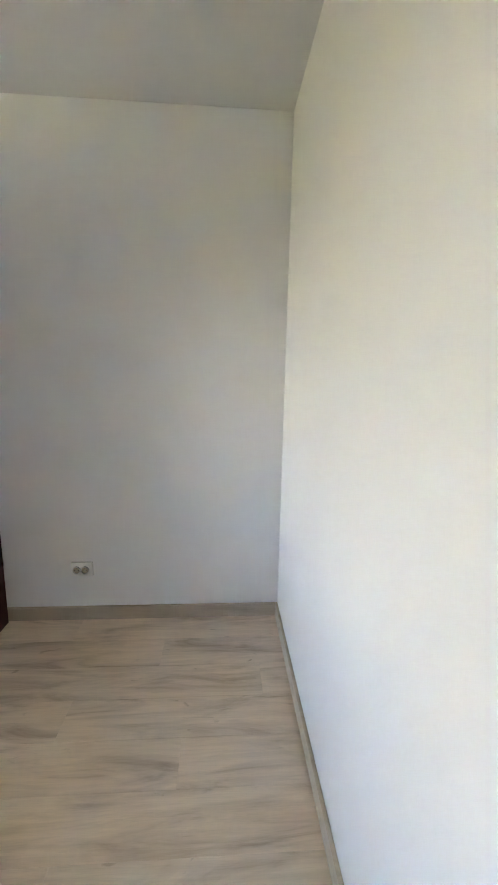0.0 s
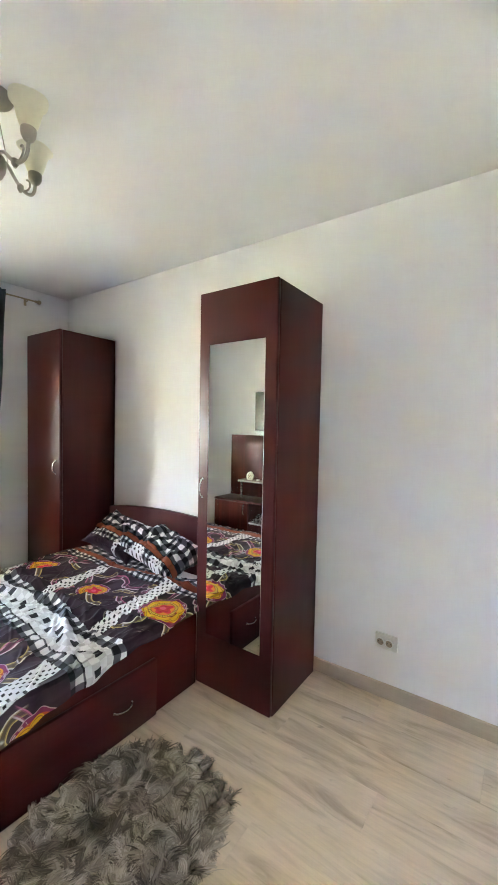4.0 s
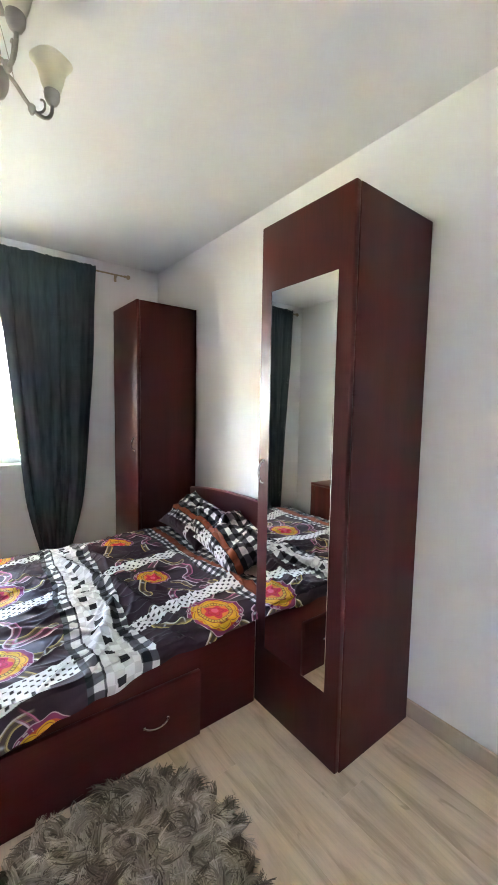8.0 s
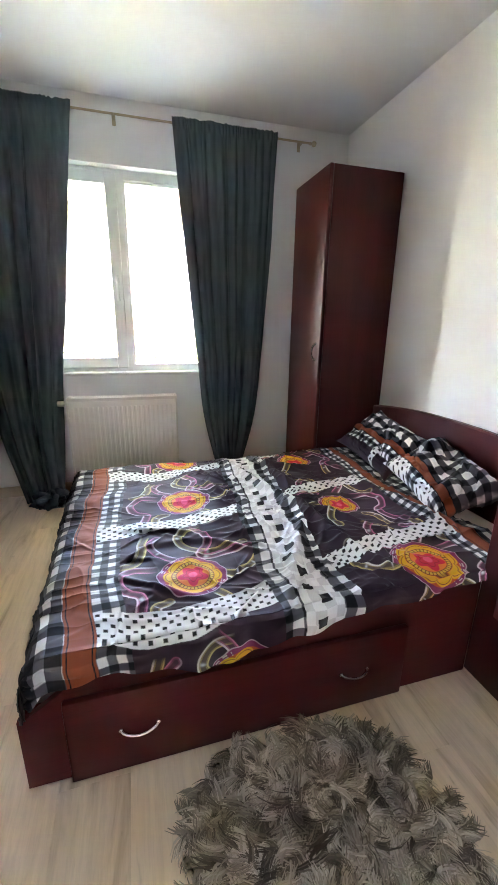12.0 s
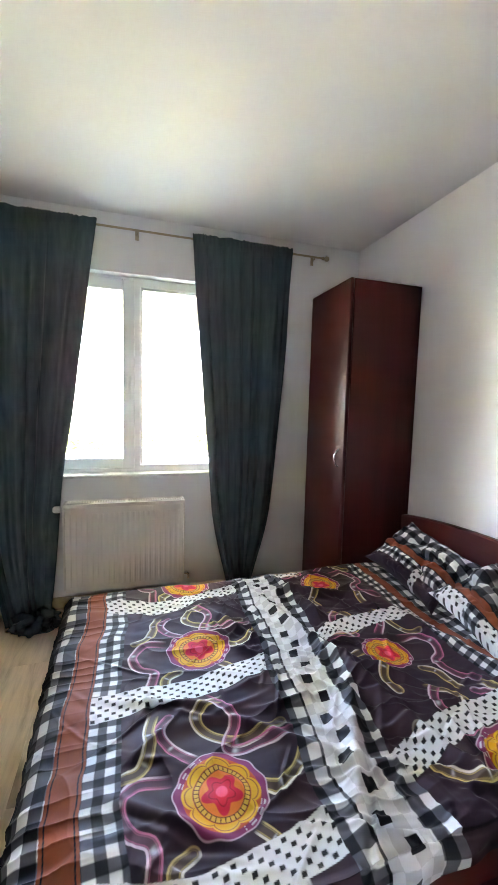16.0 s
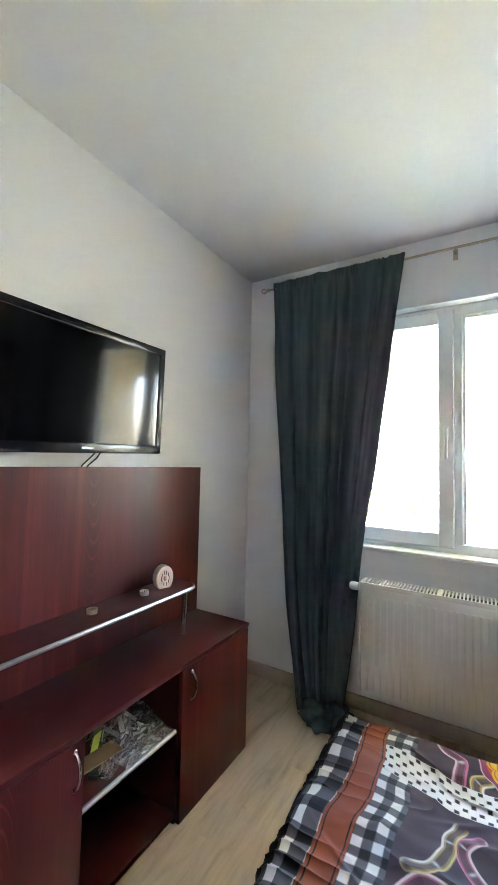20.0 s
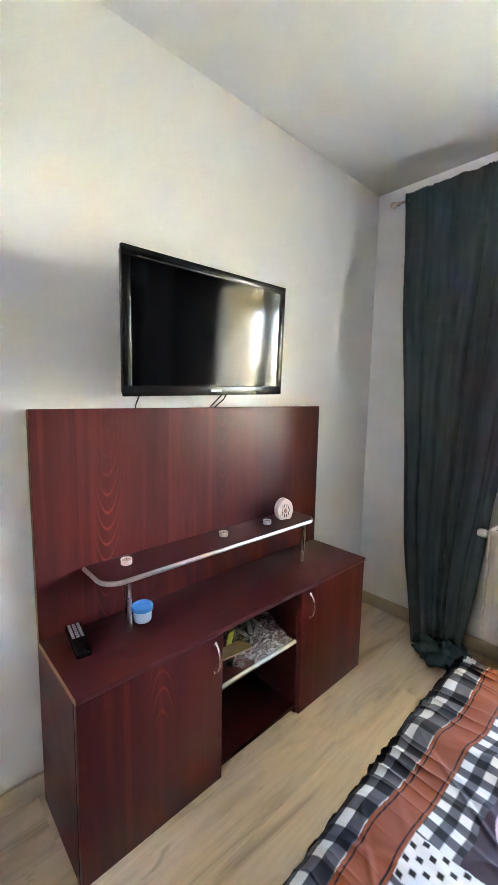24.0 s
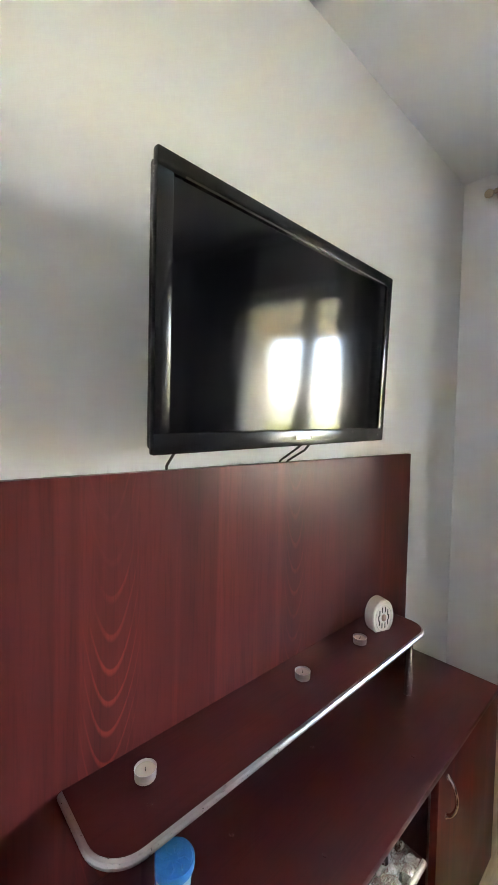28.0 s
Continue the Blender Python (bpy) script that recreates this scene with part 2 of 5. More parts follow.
def window_glass(name):
    m, t, b = nodes_of(name)
    clear = put(t, "ShaderNodeBsdfTransparent")
    clear.inputs["Color"].default_value = (0.95, 0.97, 0.96, 1)
    gloss = put(t, "ShaderNodeBsdfGlossy", Roughness=0.01)
    mix = t.nodes.new("ShaderNodeMixShader")
    mix.inputs[0].default_value = 0.06
    t.links.new(clear.outputs[0], mix.inputs[1])
    t.links.new(gloss.outputs[0], mix.inputs[2])
    t.links.new(mix.outputs[0], t.nodes["Material Output"].inputs["Surface"])
    return m


def frosted(name, colour, amount=0.5, rough=0.35):
    m, t, b = nodes_of(name)
    at = coords(t)
    n = put(t, "ShaderNodeTexNoise", Scale=18.0, Detail=4.0, Distortion=1.2)
    t.links.new(at, n.inputs["Vector"])
    t.links.new(ramp(t, n.outputs[0], ((0.3, tuple(c * 0.86 for c in colour)), (0.7, colour))), b.inputs["Base Color"])
    b.inputs["Roughness"].default_value = rough
    tr = put(t, "ShaderNodeBsdfTranslucent")
    tr.inputs["Color"].default_value = (*colour, 1)
    mix = t.nodes.new("ShaderNodeMixShader")
    mix.inputs[0].default_value = amount
    t.links.new(b.outputs[0], mix.inputs[1])
    t.links.new(tr.outputs[0], mix.inputs[2])
    t.links.new(mix.outputs[0], t.nodes["Material Output"].inputs["Surface"])
    return m


def clear_film(name):
    """Thin clear plastic: mostly see-through, with sharp crinkled glints and a faint milky tone."""
    m, t, b = nodes_of(name)
    b.inputs["Base Color"].default_value = (0.82, 0.84, 0.85, 1)
    b.inputs["Roughness"].default_value = 0.16
    b.inputs["Specular IOR Level"].default_value = 1.0
    clear = put(t, "ShaderNodeBsdfTransparent")
    clear.inputs["Color"].default_value = (0.95, 0.96, 0.96, 1)
    gloss = put(t, "ShaderNodeBsdfGlossy", Roughness=0.09)
    gloss.inputs["Color"].default_value = (0.95, 0.96, 0.97, 1)
    n = put(t, "ShaderNodeTexNoise", Scale=30.0, Detail=4.0, Roughness=0.55, Distortion=1.6)
    t.links.new(coords(t, (0.6, 1.4, 1)), n.inputs["Vector"])
    bmp = t.nodes.new("ShaderNodeBump")
    bmp.inputs["Strength"].default_value, bmp.inputs["Distance"].default_value = 0.6, 0.004
    t.links.new(n.outputs[0], bmp.inputs["Height"])
    for target in (gloss, b):
        t.links.new(bmp.outputs[0], target.inputs["Normal"])
    shine = t.nodes.new("ShaderNodeMixShader")
    t.links.new(ramp(t, n.outputs[0], ((0.42, (0.03,) * 3), (0.66, (0.14,) * 3))), shine.inputs[0])
    t.links.new(clear.outputs[0], shine.inputs[1])
    t.links.new(gloss.outputs[0], shine.inputs[2])
    milk = t.nodes.new("ShaderNodeMixShader")
    t.links.new(ramp(t, n.outputs[0], ((0.42, (0.16,) * 3), (0.56, (0.32,) * 3), (0.68, (0.60,) * 3))), milk.inputs[0])
    t.links.new(shine.outputs[0], milk.inputs[1])
    t.links.new(b.outputs[0], milk.inputs[2])
    t.links.new(milk.outputs[0], t.nodes["Material Output"].inputs["Surface"])
    return m


def island_tint(name, stops, rough=0.8):
    """For leaves: each loose piece takes its own tone."""
    m, t, b = nodes_of(name)
    g = t.nodes.new("ShaderNodeNewGeometry")
    t.links.new(ramp(t, g.outputs["Random Per Island"], stops), b.inputs["Base Color"])
    b.inputs["Roughness"].default_value = rough
    b.inputs["Specular IOR Level"].default_value = 0.2
    return m


def fur_pile(name, stops):
    """Matted pile: each lock has its own tone, each hair strays a little from it."""
    m, t, b = nodes_of(name)
    g = t.nodes.new("ShaderNodeNewGeometry")
    attr = t.nodes.new("ShaderNodeAttribute")
    attr.attribute_name = "tone"
    stray = maths(t, "MULTIPLY", maths(t, "SUBTRACT", g.outputs["Random Per Island"], 0.5), 0.32)
    t.links.new(ramp(t, maths(t, "ADD", attr.outputs["Fac"], stray), stops), b.inputs["Base Color"])
    b.inputs["Roughness"].default_value = 0.75
    b.inputs["Specular IOR Level"].default_value = 0.2
    return m


# ---- materials ----
WHITE_WALL = wall_paint("white_wall_paint", (0.84, 0.84, 0.855))
WHITE_CEILING = wall_paint("white_ceiling_paint", (0.80, 0.80, 0.815))
FLOOR_WOOD = laminate("oak_laminate")
SKIRTING = laminate("oak_skirting", (0.54, 0.445, 0.345), (0.40, 0.32, 0.24), False)
UNDERLAY = surface("underlay", (0.12, 0.1, 0.08), 0.9)
WOOD_V = foil_wood("mahogany_upright", "z", light=(0.078, 0.0128, 0.0116), dark=(0.055, 0.0092, 0.0086), gloss=0.22)
WOOD_H = foil_wood("mahogany_lengthwise", "x", dark=(0.062, 0.0100, 0.0096), light=(0.115, 0.0175, 0.0158), gloss=0.36)
WOOD_Y = foil_wood("mahogany_crosswise", "y", dark=(0.064, 0.0088, 0.0085), light=(0.112, 0.0150, 0.0138), gloss=0.17)
WOOD_ARC = foil_wood("mahogany_cathedral", "z", 0.51, 1.0, 0.302, (0.054, 0.0098, 0.0090), (0.150, 0.0240, 0.0195), gloss=0.26)
WOOD_DOOR = foil_wood("mahogany_door_cathedral", "z", 0.93, -1.0, 0.027, (0.074, 0.0124, 0.0115), (0.145, 0.0228, 0.0194))
RAW_EDGE = surface("raw_board_edge", (0.42, 0.26, 0.15), 0.7, vary=0.25, fine=300)
CHROME = surface("chrome", (0.72, 0.72, 0.73), 0.14, 1.0, 0.06, relief=0.02)
ALUMINIUM = surface("brushed_aluminium", (0.46, 0.47, 0.49), 0.32, 1.0, 0.1, fine=220)
NICKEL = surface("satin_nickel", (0.42, 0.39, 0.36), 0.36, 1.0, 0.15)
BRASS = surface("antique_brass", (0.46, 0.39, 0.29), 0.36, 1.0, 0.15)
PVC = surface("white_window_plastic", (0.88, 0.89, 0.89), 0.37, vary=0.03, relief=0.03)
SEAL = surface("grey_rubber_seal", (0.10, 0.10, 0.10), 0.7)
SILL = surface("white_sill", (0.88, 0.88, 0.88), 0.37, vary=0.03, relief=0.03)
ENAMEL = surface("cream_white_enamel", (0.80, 0.78, 0.74), 0.37, vary=0.03, relief=0.03)
SLOT = surface("dark_slot", (0.05, 0.05, 0.05), 0.8)
SOCKET_IVORY = surface("ivory_socket_plastic", (0.50, 0.42, 0.33), 0.45, vary=0.1)
SOCKET_WHITE = surface("white_socket_plastic", (0.80, 0.80, 0.78), 0.37, vary=0.03, relief=0.02)
CURTAIN = curtain_cloth("dark_green_curtain_cloth")
PRINT = printed_cloth("printed_bedding")
SHEET = surface("pale_sheet_cloth", (0.66, 0.63, 0.60), 0.8, vary=0.06, fine=500)
GLASS = window_glass("window_glass")
SHADE_GLASS = frosted("frosted_alabaster_glass", (0.88, 0.87, 0.76), 0.6)
BLACK_GLOSS = surface("black_gloss_plastic", (0.005, 0.005, 0.006), 0.24, vary=0.1, relief=0.0, spec=0.26)
BLACK_MATT = surface("black_matt_plastic", (0.012, 0.012, 0.013), 0.5, vary=0.2)
SCREEN = surface("dark_screen", (0.0025, 0.0025, 0.0035), 0.09, vary=0.05, relief=0.0, spec=0.25)
GREY_MARK = surface("light_grey_mark", (0.55, 0.55, 0.57), 0.4)
KEY_GREY = surface("grey_rubber_key", (0.38, 0.39, 0.40), 0.6, vary=0.2)
WAX = surface("white_wax", (0.62, 0.58, 0.50), 0.5, vary=0.05)
TIN = surface("thin_aluminium_cup", (0.86, 0.86, 0.85), 0.42, 0.8)
FRESH_WHITE = surface("ivory_plastic", (0.90, 0.87, 0.81), 0.4, vary=0.04)
TUB_BLUE = surface("blue_plastic", (0.03, 0.29, 0.68), 0.35, vary=0.08)
TUB_PALE = frosted("pale_translucent_plastic", (0.62, 0.74, 0.80), 0.35, 0.3)
FILM = clear_film("clear_plastic_film")
CARD = surface("brown_card", (0.36, 0.235, 0.125), 0.75, vary=0.2)
GREEN_PAPER = surface("dark_green_paper", (0.12, 0.16, 0.07), 0.5, vary=0.2)
LEAFLET = surface("yellow_green_paper", (0.55, 0.60, 0.08), 0.5, vary=0.2)
BEIGE_RENDER = surface("beige_render", (0.86, 0.69, 0.46), 0.9, vary=0.1, scale=2.0, relief=0.4)
BOUNCE_SLAB = surface("pale_bounce_slab", (0.78, 0.67, 0.52), 0.85, vary=0.15, scale=1.5)
SOFFIT_PAINT = surface("pale_soffit_paint", (0.86, 0.80, 0.70), 0.9, vary=0.06, scale=2.0)
LAWN = surface("dry_lawn", (0.148, 0.155, 0.080), 0.95, vary=0.3, scale=0.6)
LEAF = island_tint("yellow_green_leaf", ((0.0, (0.10, 0.13, 0.025)), (0.5, (0.20, 0.22, 0.045)), (1.0, (0.30, 0.30, 0.07))), 0.6)
ROOFING = surface("roof_sheet", (0.2, 0.15, 0.12), 0.8)
FUR = fur_pile("grey_brown_fur", ((0.0, (0.045, 0.035, 0.028)), (0.35, (0.15, 0.12, 0.097)), (0.65, (0.38, 0.318, 0.262)), (1.0, (0.70, 0.61, 0.52))))
HIDE = surface("dark_rug_backing", (0.10, 0.09, 0.08), 0.95, vary=0.3)

mirror_mat, mirror_tree, mirror_bsdf = nodes_of("silvered_mirror")
mirror_bsdf.inputs["Metallic"].default_value = 1.0
mirror_bsdf.inputs["Base Color"].default_value = (0.86, 0.89, 0.88, 1)
mirror_noise = put(mirror_tree, "ShaderNodeTexNoise", Scale=30.0, Detail=4.0)
mirror_tree.links.new(coords(mirror_tree), mirror_noise.inputs["Vector"])
mirror_tree.links.new(ramp(mirror_tree, mirror_noise.outputs[0], ((0.4, (0.005,) * 3), (0.8, (0.05,) * 3))), mirror_bsdf.inputs["Roughness"])


# ---- mesh helpers ----
def box(x0, x1, y0, y1, z0, z1, bevel=0.0, segments=1, bm=None, edges=None):
    """A block between two corners, its edges rounded by bevel (edges: only those along this axis, x, y or z)."""
    own = bmesh.new()
    bmesh.ops.create_cube(own, size=1.0)
    own.transform(Matrix.Translation(((x0 + x1) / 2, (y0 + y1) / 2, (z0 + z1) / 2)) @ Matrix.Diagonal((x1 - x0, y1 - y0, z1 - z0, 1)))
    if bevel:
        pick = own.edges[:]
        if edges:
            k = "xyz".index(edges)
            pick = [e for e in pick if abs((e.verts[0].co - e.verts[1].co).normalized()[k]) > 0.9]
        bmesh.ops.bevel(own, geom=pick, offset=bevel, segments=segments, affect="EDGES", profile=0.5)
    if bm is None:
        return own
    merge(bm, own)
    return bm


def merge(bm, other):
    tmp = bpy.data.meshes.new("tmp")
    other.to_mesh(tmp)
    bm.from_mesh(tmp)
    bpy.data.meshes.remove(tmp)
    other.free()
    return bm


def tube(points, r, sides=10, bm=None, radii=None):
    """A round bar swept along points."""
    bm = bm or bmesh.new()
    pts = [Vector(p) for p in points]
    rings, n = [], len(pts)
    up = None
    for i, p in enumerate(pts):
        ahead = (pts[min(i + 1, n - 1)] - pts[max(i - 1, 0)]).normalized()
        if up is None:
            up = ahead.orthogonal().normalized()
        side = ahead.cross(up).normalized()
        up = side.cross(ahead).normalized()
        rr = radii[i] if radii else r
        rings.append([bm.verts.new(p + rr * (math.cos(2 * math.pi * k / sides) * up + math.sin(2 * math.pi * k / sides) * side)) for k in range(sides)])
    for a, b in zip(rings, rings[1:]):
        for k in range(sides):
            bm.faces.new((a[k], a[(k + 1) % sides], b[(k + 1) % sides], b[k]))
    bm.faces.new(rings[0][::-1])
    bm.faces.new(rings[-1])
    return bm


def lathe(profile, sides=24, centre=(0, 0, 0), bm=None, wobble=None):
    """A turned shape round z from (radius, height) pairs."""
    bm = bm or bmesh.new()
    c = Vector(centre)
    rings = []
    for r, h in profile:
        ring = []
        for k in range(sides):
            a = 2 * math.pi * k / sides
            rr = r * (1 + (wobble(a, h) if wobble else 0))
            ring.append(bm.verts.new(c + Vector((rr * math.cos(a), rr * math.sin(a), h))))
        rings.append(ring)
    for a, b in zip(rings, rings[1:]):
        for k in range(sides):
            bm.faces.new((a[k], a[(k + 1) % sides], b[(k + 1) % sides], b[k]))
    return bm, rings


def turned(profile, sides=24, centre=(0, 0, 0), bm=None, caps=(True, True)):
    bm, rings = lathe(profile, sides, centre, bm)
    if caps[0]:
        bm.faces.new(rings[0][::-1])
    if caps[1]:
        bm.faces.new(rings[-1])
    return bm


WORLDS = {}


def thing(name, label, category, base=None, group="", kind=""):
    """An empty at a thing's base; its parts are built in world places and hung under it."""
    m = base if isinstance(base, Matrix) else Matrix.Translation(base or (0, 0, 0))
    ob = new(name)
    ob.empty_display_size = 0.05
    ob.matrix_world = m
    WORLDS[ob] = m
    return tagged(ob, label, category, group, kind)


def part(name, bm, material, parent, label="", smooth=False, local=False, angle=35):
    """One mesh under a thing or a part."""
    me = bpy.data.meshes.new(name)
    m = WORLDS.get(parent, Matrix.Identity(4))
    if not local:
        bm.transform(m.inverted())
    bmesh.ops.recalc_face_normals(bm, faces=bm.faces[:])
    bm.to_mesh(me)
    bm.free()
    if smooth:
        me.polygons.foreach_set("use_smooth", [True] * len(me.polygons))
        me.set_sharp_from_angle(angle=radians(angle))
    me.materials.append(material)
    ob = new(name, me)
    ob.parent = parent
    WORLDS[ob] = m
    if label:
        tagged(ob, label)
    return ob


def solid(name, bm, material, label="", category="", kind="", smooth=False, group=""):
    """One mesh as a top-level thing."""
    me = bpy.data.meshes.new(name)
    bmesh.ops.recalc_face_normals(bm, faces=bm.faces[:])
    bm.to_mesh(me)
    bm.free()
    if smooth:
        me.polygons.foreach_set("use_smooth", [True] * len(me.polygons))
        me.set_sharp_from_angle(angle=radians(35))
    me.materials.append(material)
    ob = new(name, me)
    WORLDS[ob] = Matrix.Identity(4)
    return tagged(ob, label, category, group, kind)


def arc_points(centre, r, a0, a1, n, u, v):
    u, v, c = Vector(u), Vector(v), Vector(centre)
    return [c + r * (math.cos(radians(a0 + (a1 - a0) * k / n)) * u + math.sin(radians(a0 + (a1 - a0) * k / n)) * v) for k in range(n + 1)]


def bow_handle(parent, a, b, out, depth=0.026, r=0.0042):
    """A bowed chrome handle between two points of a front, standing out along out, with two feet."""
    a, b, out = Vector(a), Vector(b), Vector(out)
    pts = []
    for k in range(17):
        f = k / 16
        lift = math.sin(math.pi * f) ** 0.55
        pts.append(a.lerp(b, f) + out * depth * lift)
    radii = [r * (1.25 - 0.35 * math.sin(math.pi * k / 16)) for k in range(17)]
    h = part("handle", tube(pts, r, 10, radii=radii), CHROME, parent, "bowed chrome handle", True)
    for p in (a, b):
        foot = turned([(0.007, 0), (0.007, 0.003), (0.005, 0.005)], 14)
        foot.transform(Matrix.Translation(p) @ out.to_track_quat("Z", "Y").to_matrix().to_4x4())
        part("foot", foot, CHROME, h, smooth=True)
    return h


def grid_mesh(name, co, colour, material, parent=None, label="", category=""):
    """A cloth sheet from an array of places (rows, columns, 3), with a printed colour a vertex."""
    r, c = co.shape[:2]
    idx = np.arange(r * c).reshape(r, c)
    quads = np.stack([idx[:-1, :-1], idx[:-1, 1:], idx[1:, 1:], idx[1:, :-1]], -1).reshape(-1, 4)
    me = bpy.data.meshes.new(name)
    me.vertices.add(r * c)
    me.vertices.foreach_set("co", co.reshape(-1).astype(np.float32))
    me.loops.add(quads.size)
    me.loops.foreach_set("vertex_index", quads.reshape(-1).astype(np.int32))
    me.polygons.add(len(quads))
    me.polygons.foreach_set("loop_start", (np.arange(len(quads)) * 4).astype(np.int32))
    me.polygons.foreach_set("loop_total", np.full(len(quads), 4, np.int32))
    me.update(calc_edges=True)
    me.polygons.foreach_set("use_smooth", [True] * len(quads))
    if colour is not None:
        layer = me.color_attributes.new("print", "FLOAT_COLOR", "POINT")
        rgba = np.ones((r * c, 4), np.float32)
        rgba[:, :3] = colour.reshape(-1, 3)
        layer.data.foreach_set("color", rgba.reshape(-1))
    me.materials.append(material)
    ob = new(name, me)
    if parent is not None:
        ob.parent = parent
        ob.matrix_parent_inverse = WORLDS[parent].inverted()
    if label:
        tagged(ob, label, category)
    return ob


def soft_noise(rows, cols, sx, sy, seed, octaves=3):
    """Smooth noise on a grid of rows by cols; sx, sy: cells across each way."""
    rng = np.random.RandomState(seed)
    out = np.zeros((rows, cols))
    amp = 1.0
    for o in range(octaves):
        ny, nx = max(2, int(sy * 2 ** o)) + 3, max(2, int(sx * 2 ** o)) + 3
        g = rng.uniform(-1, 1, (ny, nx))
        fy, fx = np.linspace(1, ny - 2.001, rows), np.linspace(1, nx - 2.001, cols)
        iy, ix = fy.astype(int), fx.astype(int)
        ty, tx = (fy - iy)[:, None], (fx - ix)[None, :]
        ty, tx = ty * ty * ty * (ty * (ty * 6 - 15) + 10), tx * tx * tx * (tx * (tx * 6 - 15) + 10)
        a, b = g[np.ix_(iy, ix)], g[np.ix_(iy, ix + 1)]
        c, d = g[np.ix_(iy + 1, ix)], g[np.ix_(iy + 1, ix + 1)]
        out += amp * ((a * (1 - tx) + b * tx) * (1 - ty) + (c * (1 - tx) + d * tx) * ty)
        amp *= 0.5
    return out


# ---- the room's shell ----
def structure(name, bm, material):
    return tagged(solid(name, bm, material), kind="structure")


T = WALL
structure("wall_north", box(XW - T, XE + T, YN, YN + T, -0.1, ZC + 0.2), WHITE_WALL)
structure("wall_south", box(XW - T, XE + T, YS - T, YS, -0.1, ZC + 0.2), WHITE_WALL)
structure("wall_east", box(XE, XE + T, YS, YN, -0.1, ZC + 0.2), WHITE_WALL)
west = box(XW - T, XW, YS, WIN_Y0, -0.1, ZC + 0.2)
box(XW - T, XW, WIN_Y1, YN, -0.1, ZC + 0.2, bm=west)
box(XW - T, XW, WIN_Y0, WIN_Y1, -0.1, WIN_Z0, bm=west)
box(XW - T, XW, WIN_Y0, WIN_Y1, WIN_Z1, ZC + 0.2, bm=west)
structure("wall_west", west, WHITE_WALL)
structure("ceiling", box(XW, XE, YS, YN, ZC, ZC + 0.15), WHITE_CEILING)
floor = structure("floor", box(XW, XE, YS, YN, -0.1, -0.009), UNDERLAY)

board_h, board_t = 0.08, 0.014
def skirting(x0, x1, y0, y1):
    return tagged(solid("baseboard", box(x0, x1, y0, y1, 0, board_h, 0.003), SKIRTING), kind="structure")
skirting(XW + board_t, XE - board_t, YN - board_t, YN)
skirting(XE - board_t, XE, YS, YN)
skirting(XW + board_t, XE - board_t, YS, YS + board_t)
skirting(XW, XW + board_t, YS, YN)


# ---- window ----
FX = -3.672   # inner face of the fixed frame
win = thing("window_1", "white plastic two-light window with one opening sash", "window", (FX, 0.53, WIN_Z0), kind="structure")
GX = -3.712
def bars(x0, x1, y0, y1, z0, z1, w, bevel=0.004):
    bm = box(x0, x1, y0, y0 + w, z0, z1, bevel)
    box(x0, x1, y1 - w, y1, z0, z1, bevel, bm=bm)
    box(x0, x1, y0 + w - 0.001, y1 - w + 0.001, z0, z0 + w, bevel, bm=bm)
    box(x0, x1, y0 + w - 0.001, y1 - w + 0.001, z1 - w, z1, bevel, bm=bm)
    return bm
zb, zt = WIN_Z0 + 0.012, WIN_Z1
part("window_frame", bars(FX - 0.065, FX, WIN_Y0, WIN_Y1, zb, zt, 0.060), PVC, win)
part("mullion", box(FX - 0.065, FX + 0.001, 0.512, 0.594, zb + 0.05, zt - 0.05, 0.004), PVC, win)
part("sash", bars(FX - 0.045, FX + 0.016, WIN_Y0 + 0.035, 0.553, 0.930, 2.206, 0.076, 0.005), PVC, win, "slightly proud opening sash")
part("pane", box(GX - 0.012, GX + 0.012, WIN_Y0 + 0.098, 0.490, 0.993, 2.143), GLASS, win).visible_shadow = False
part("pane", box(GX - 0.012, GX + 0.012, 0.590, WIN_Y1 - 0.045, 0.945, 2.163), GLASS, win).visible_shadow = False
part("seal", bars(GX + 0.012, GX + 0.016, WIN_Y0 + 0.108, 0.480, 1.003, 2.133, 0.005, 0), SEAL, win, "thin dark rubber seal")
part("seal", bars(GX + 0.012, GX + 0.016, 0.604, WIN_Y1 - 0.060, 0.952, 2.155, 0.005, 0), SEAL, win, "thin dark rubber seal")
part("bead", bars(GX + 0.013, GX + 0.03, 0.588, WIN_Y1 - 0.045, 0.937, 2.170, 0.019, 0.003), PVC, win)
h = part("window_handle", box(FX + 0.016, FX + 0.026, 0.502, 0.530, 1.50, 1.57, 0.004, 2), PVC, win, "white lever handle", True)
lever = box(FX + 0.04, FX + 0.052, 0.507, 0.525, 1.40, 1.56, 0.005, 2)
merge(lever, tube([(FX + 0.02, 0.516, 1.545), (FX + 0.046, 0.516, 1.545)], 0.007))
part("lever", lever, PVC, h, smooth=True)
part("window_sill", box(FX - 0.002, XW + 0.022, WIN_Y0 + 0.002, WIN_Y1 - 0.002, WIN_Z0, WIN_Z0 + 0.02, 0.006, 2), SILL, win, "white window board")
tagged(solid("window_reveal", box(XW - T, FX - 0.06, WIN_Y0, WIN_Y1, WIN_Z0 - 0.002, WIN_Z0 + 0.006), SILL), kind="structure")


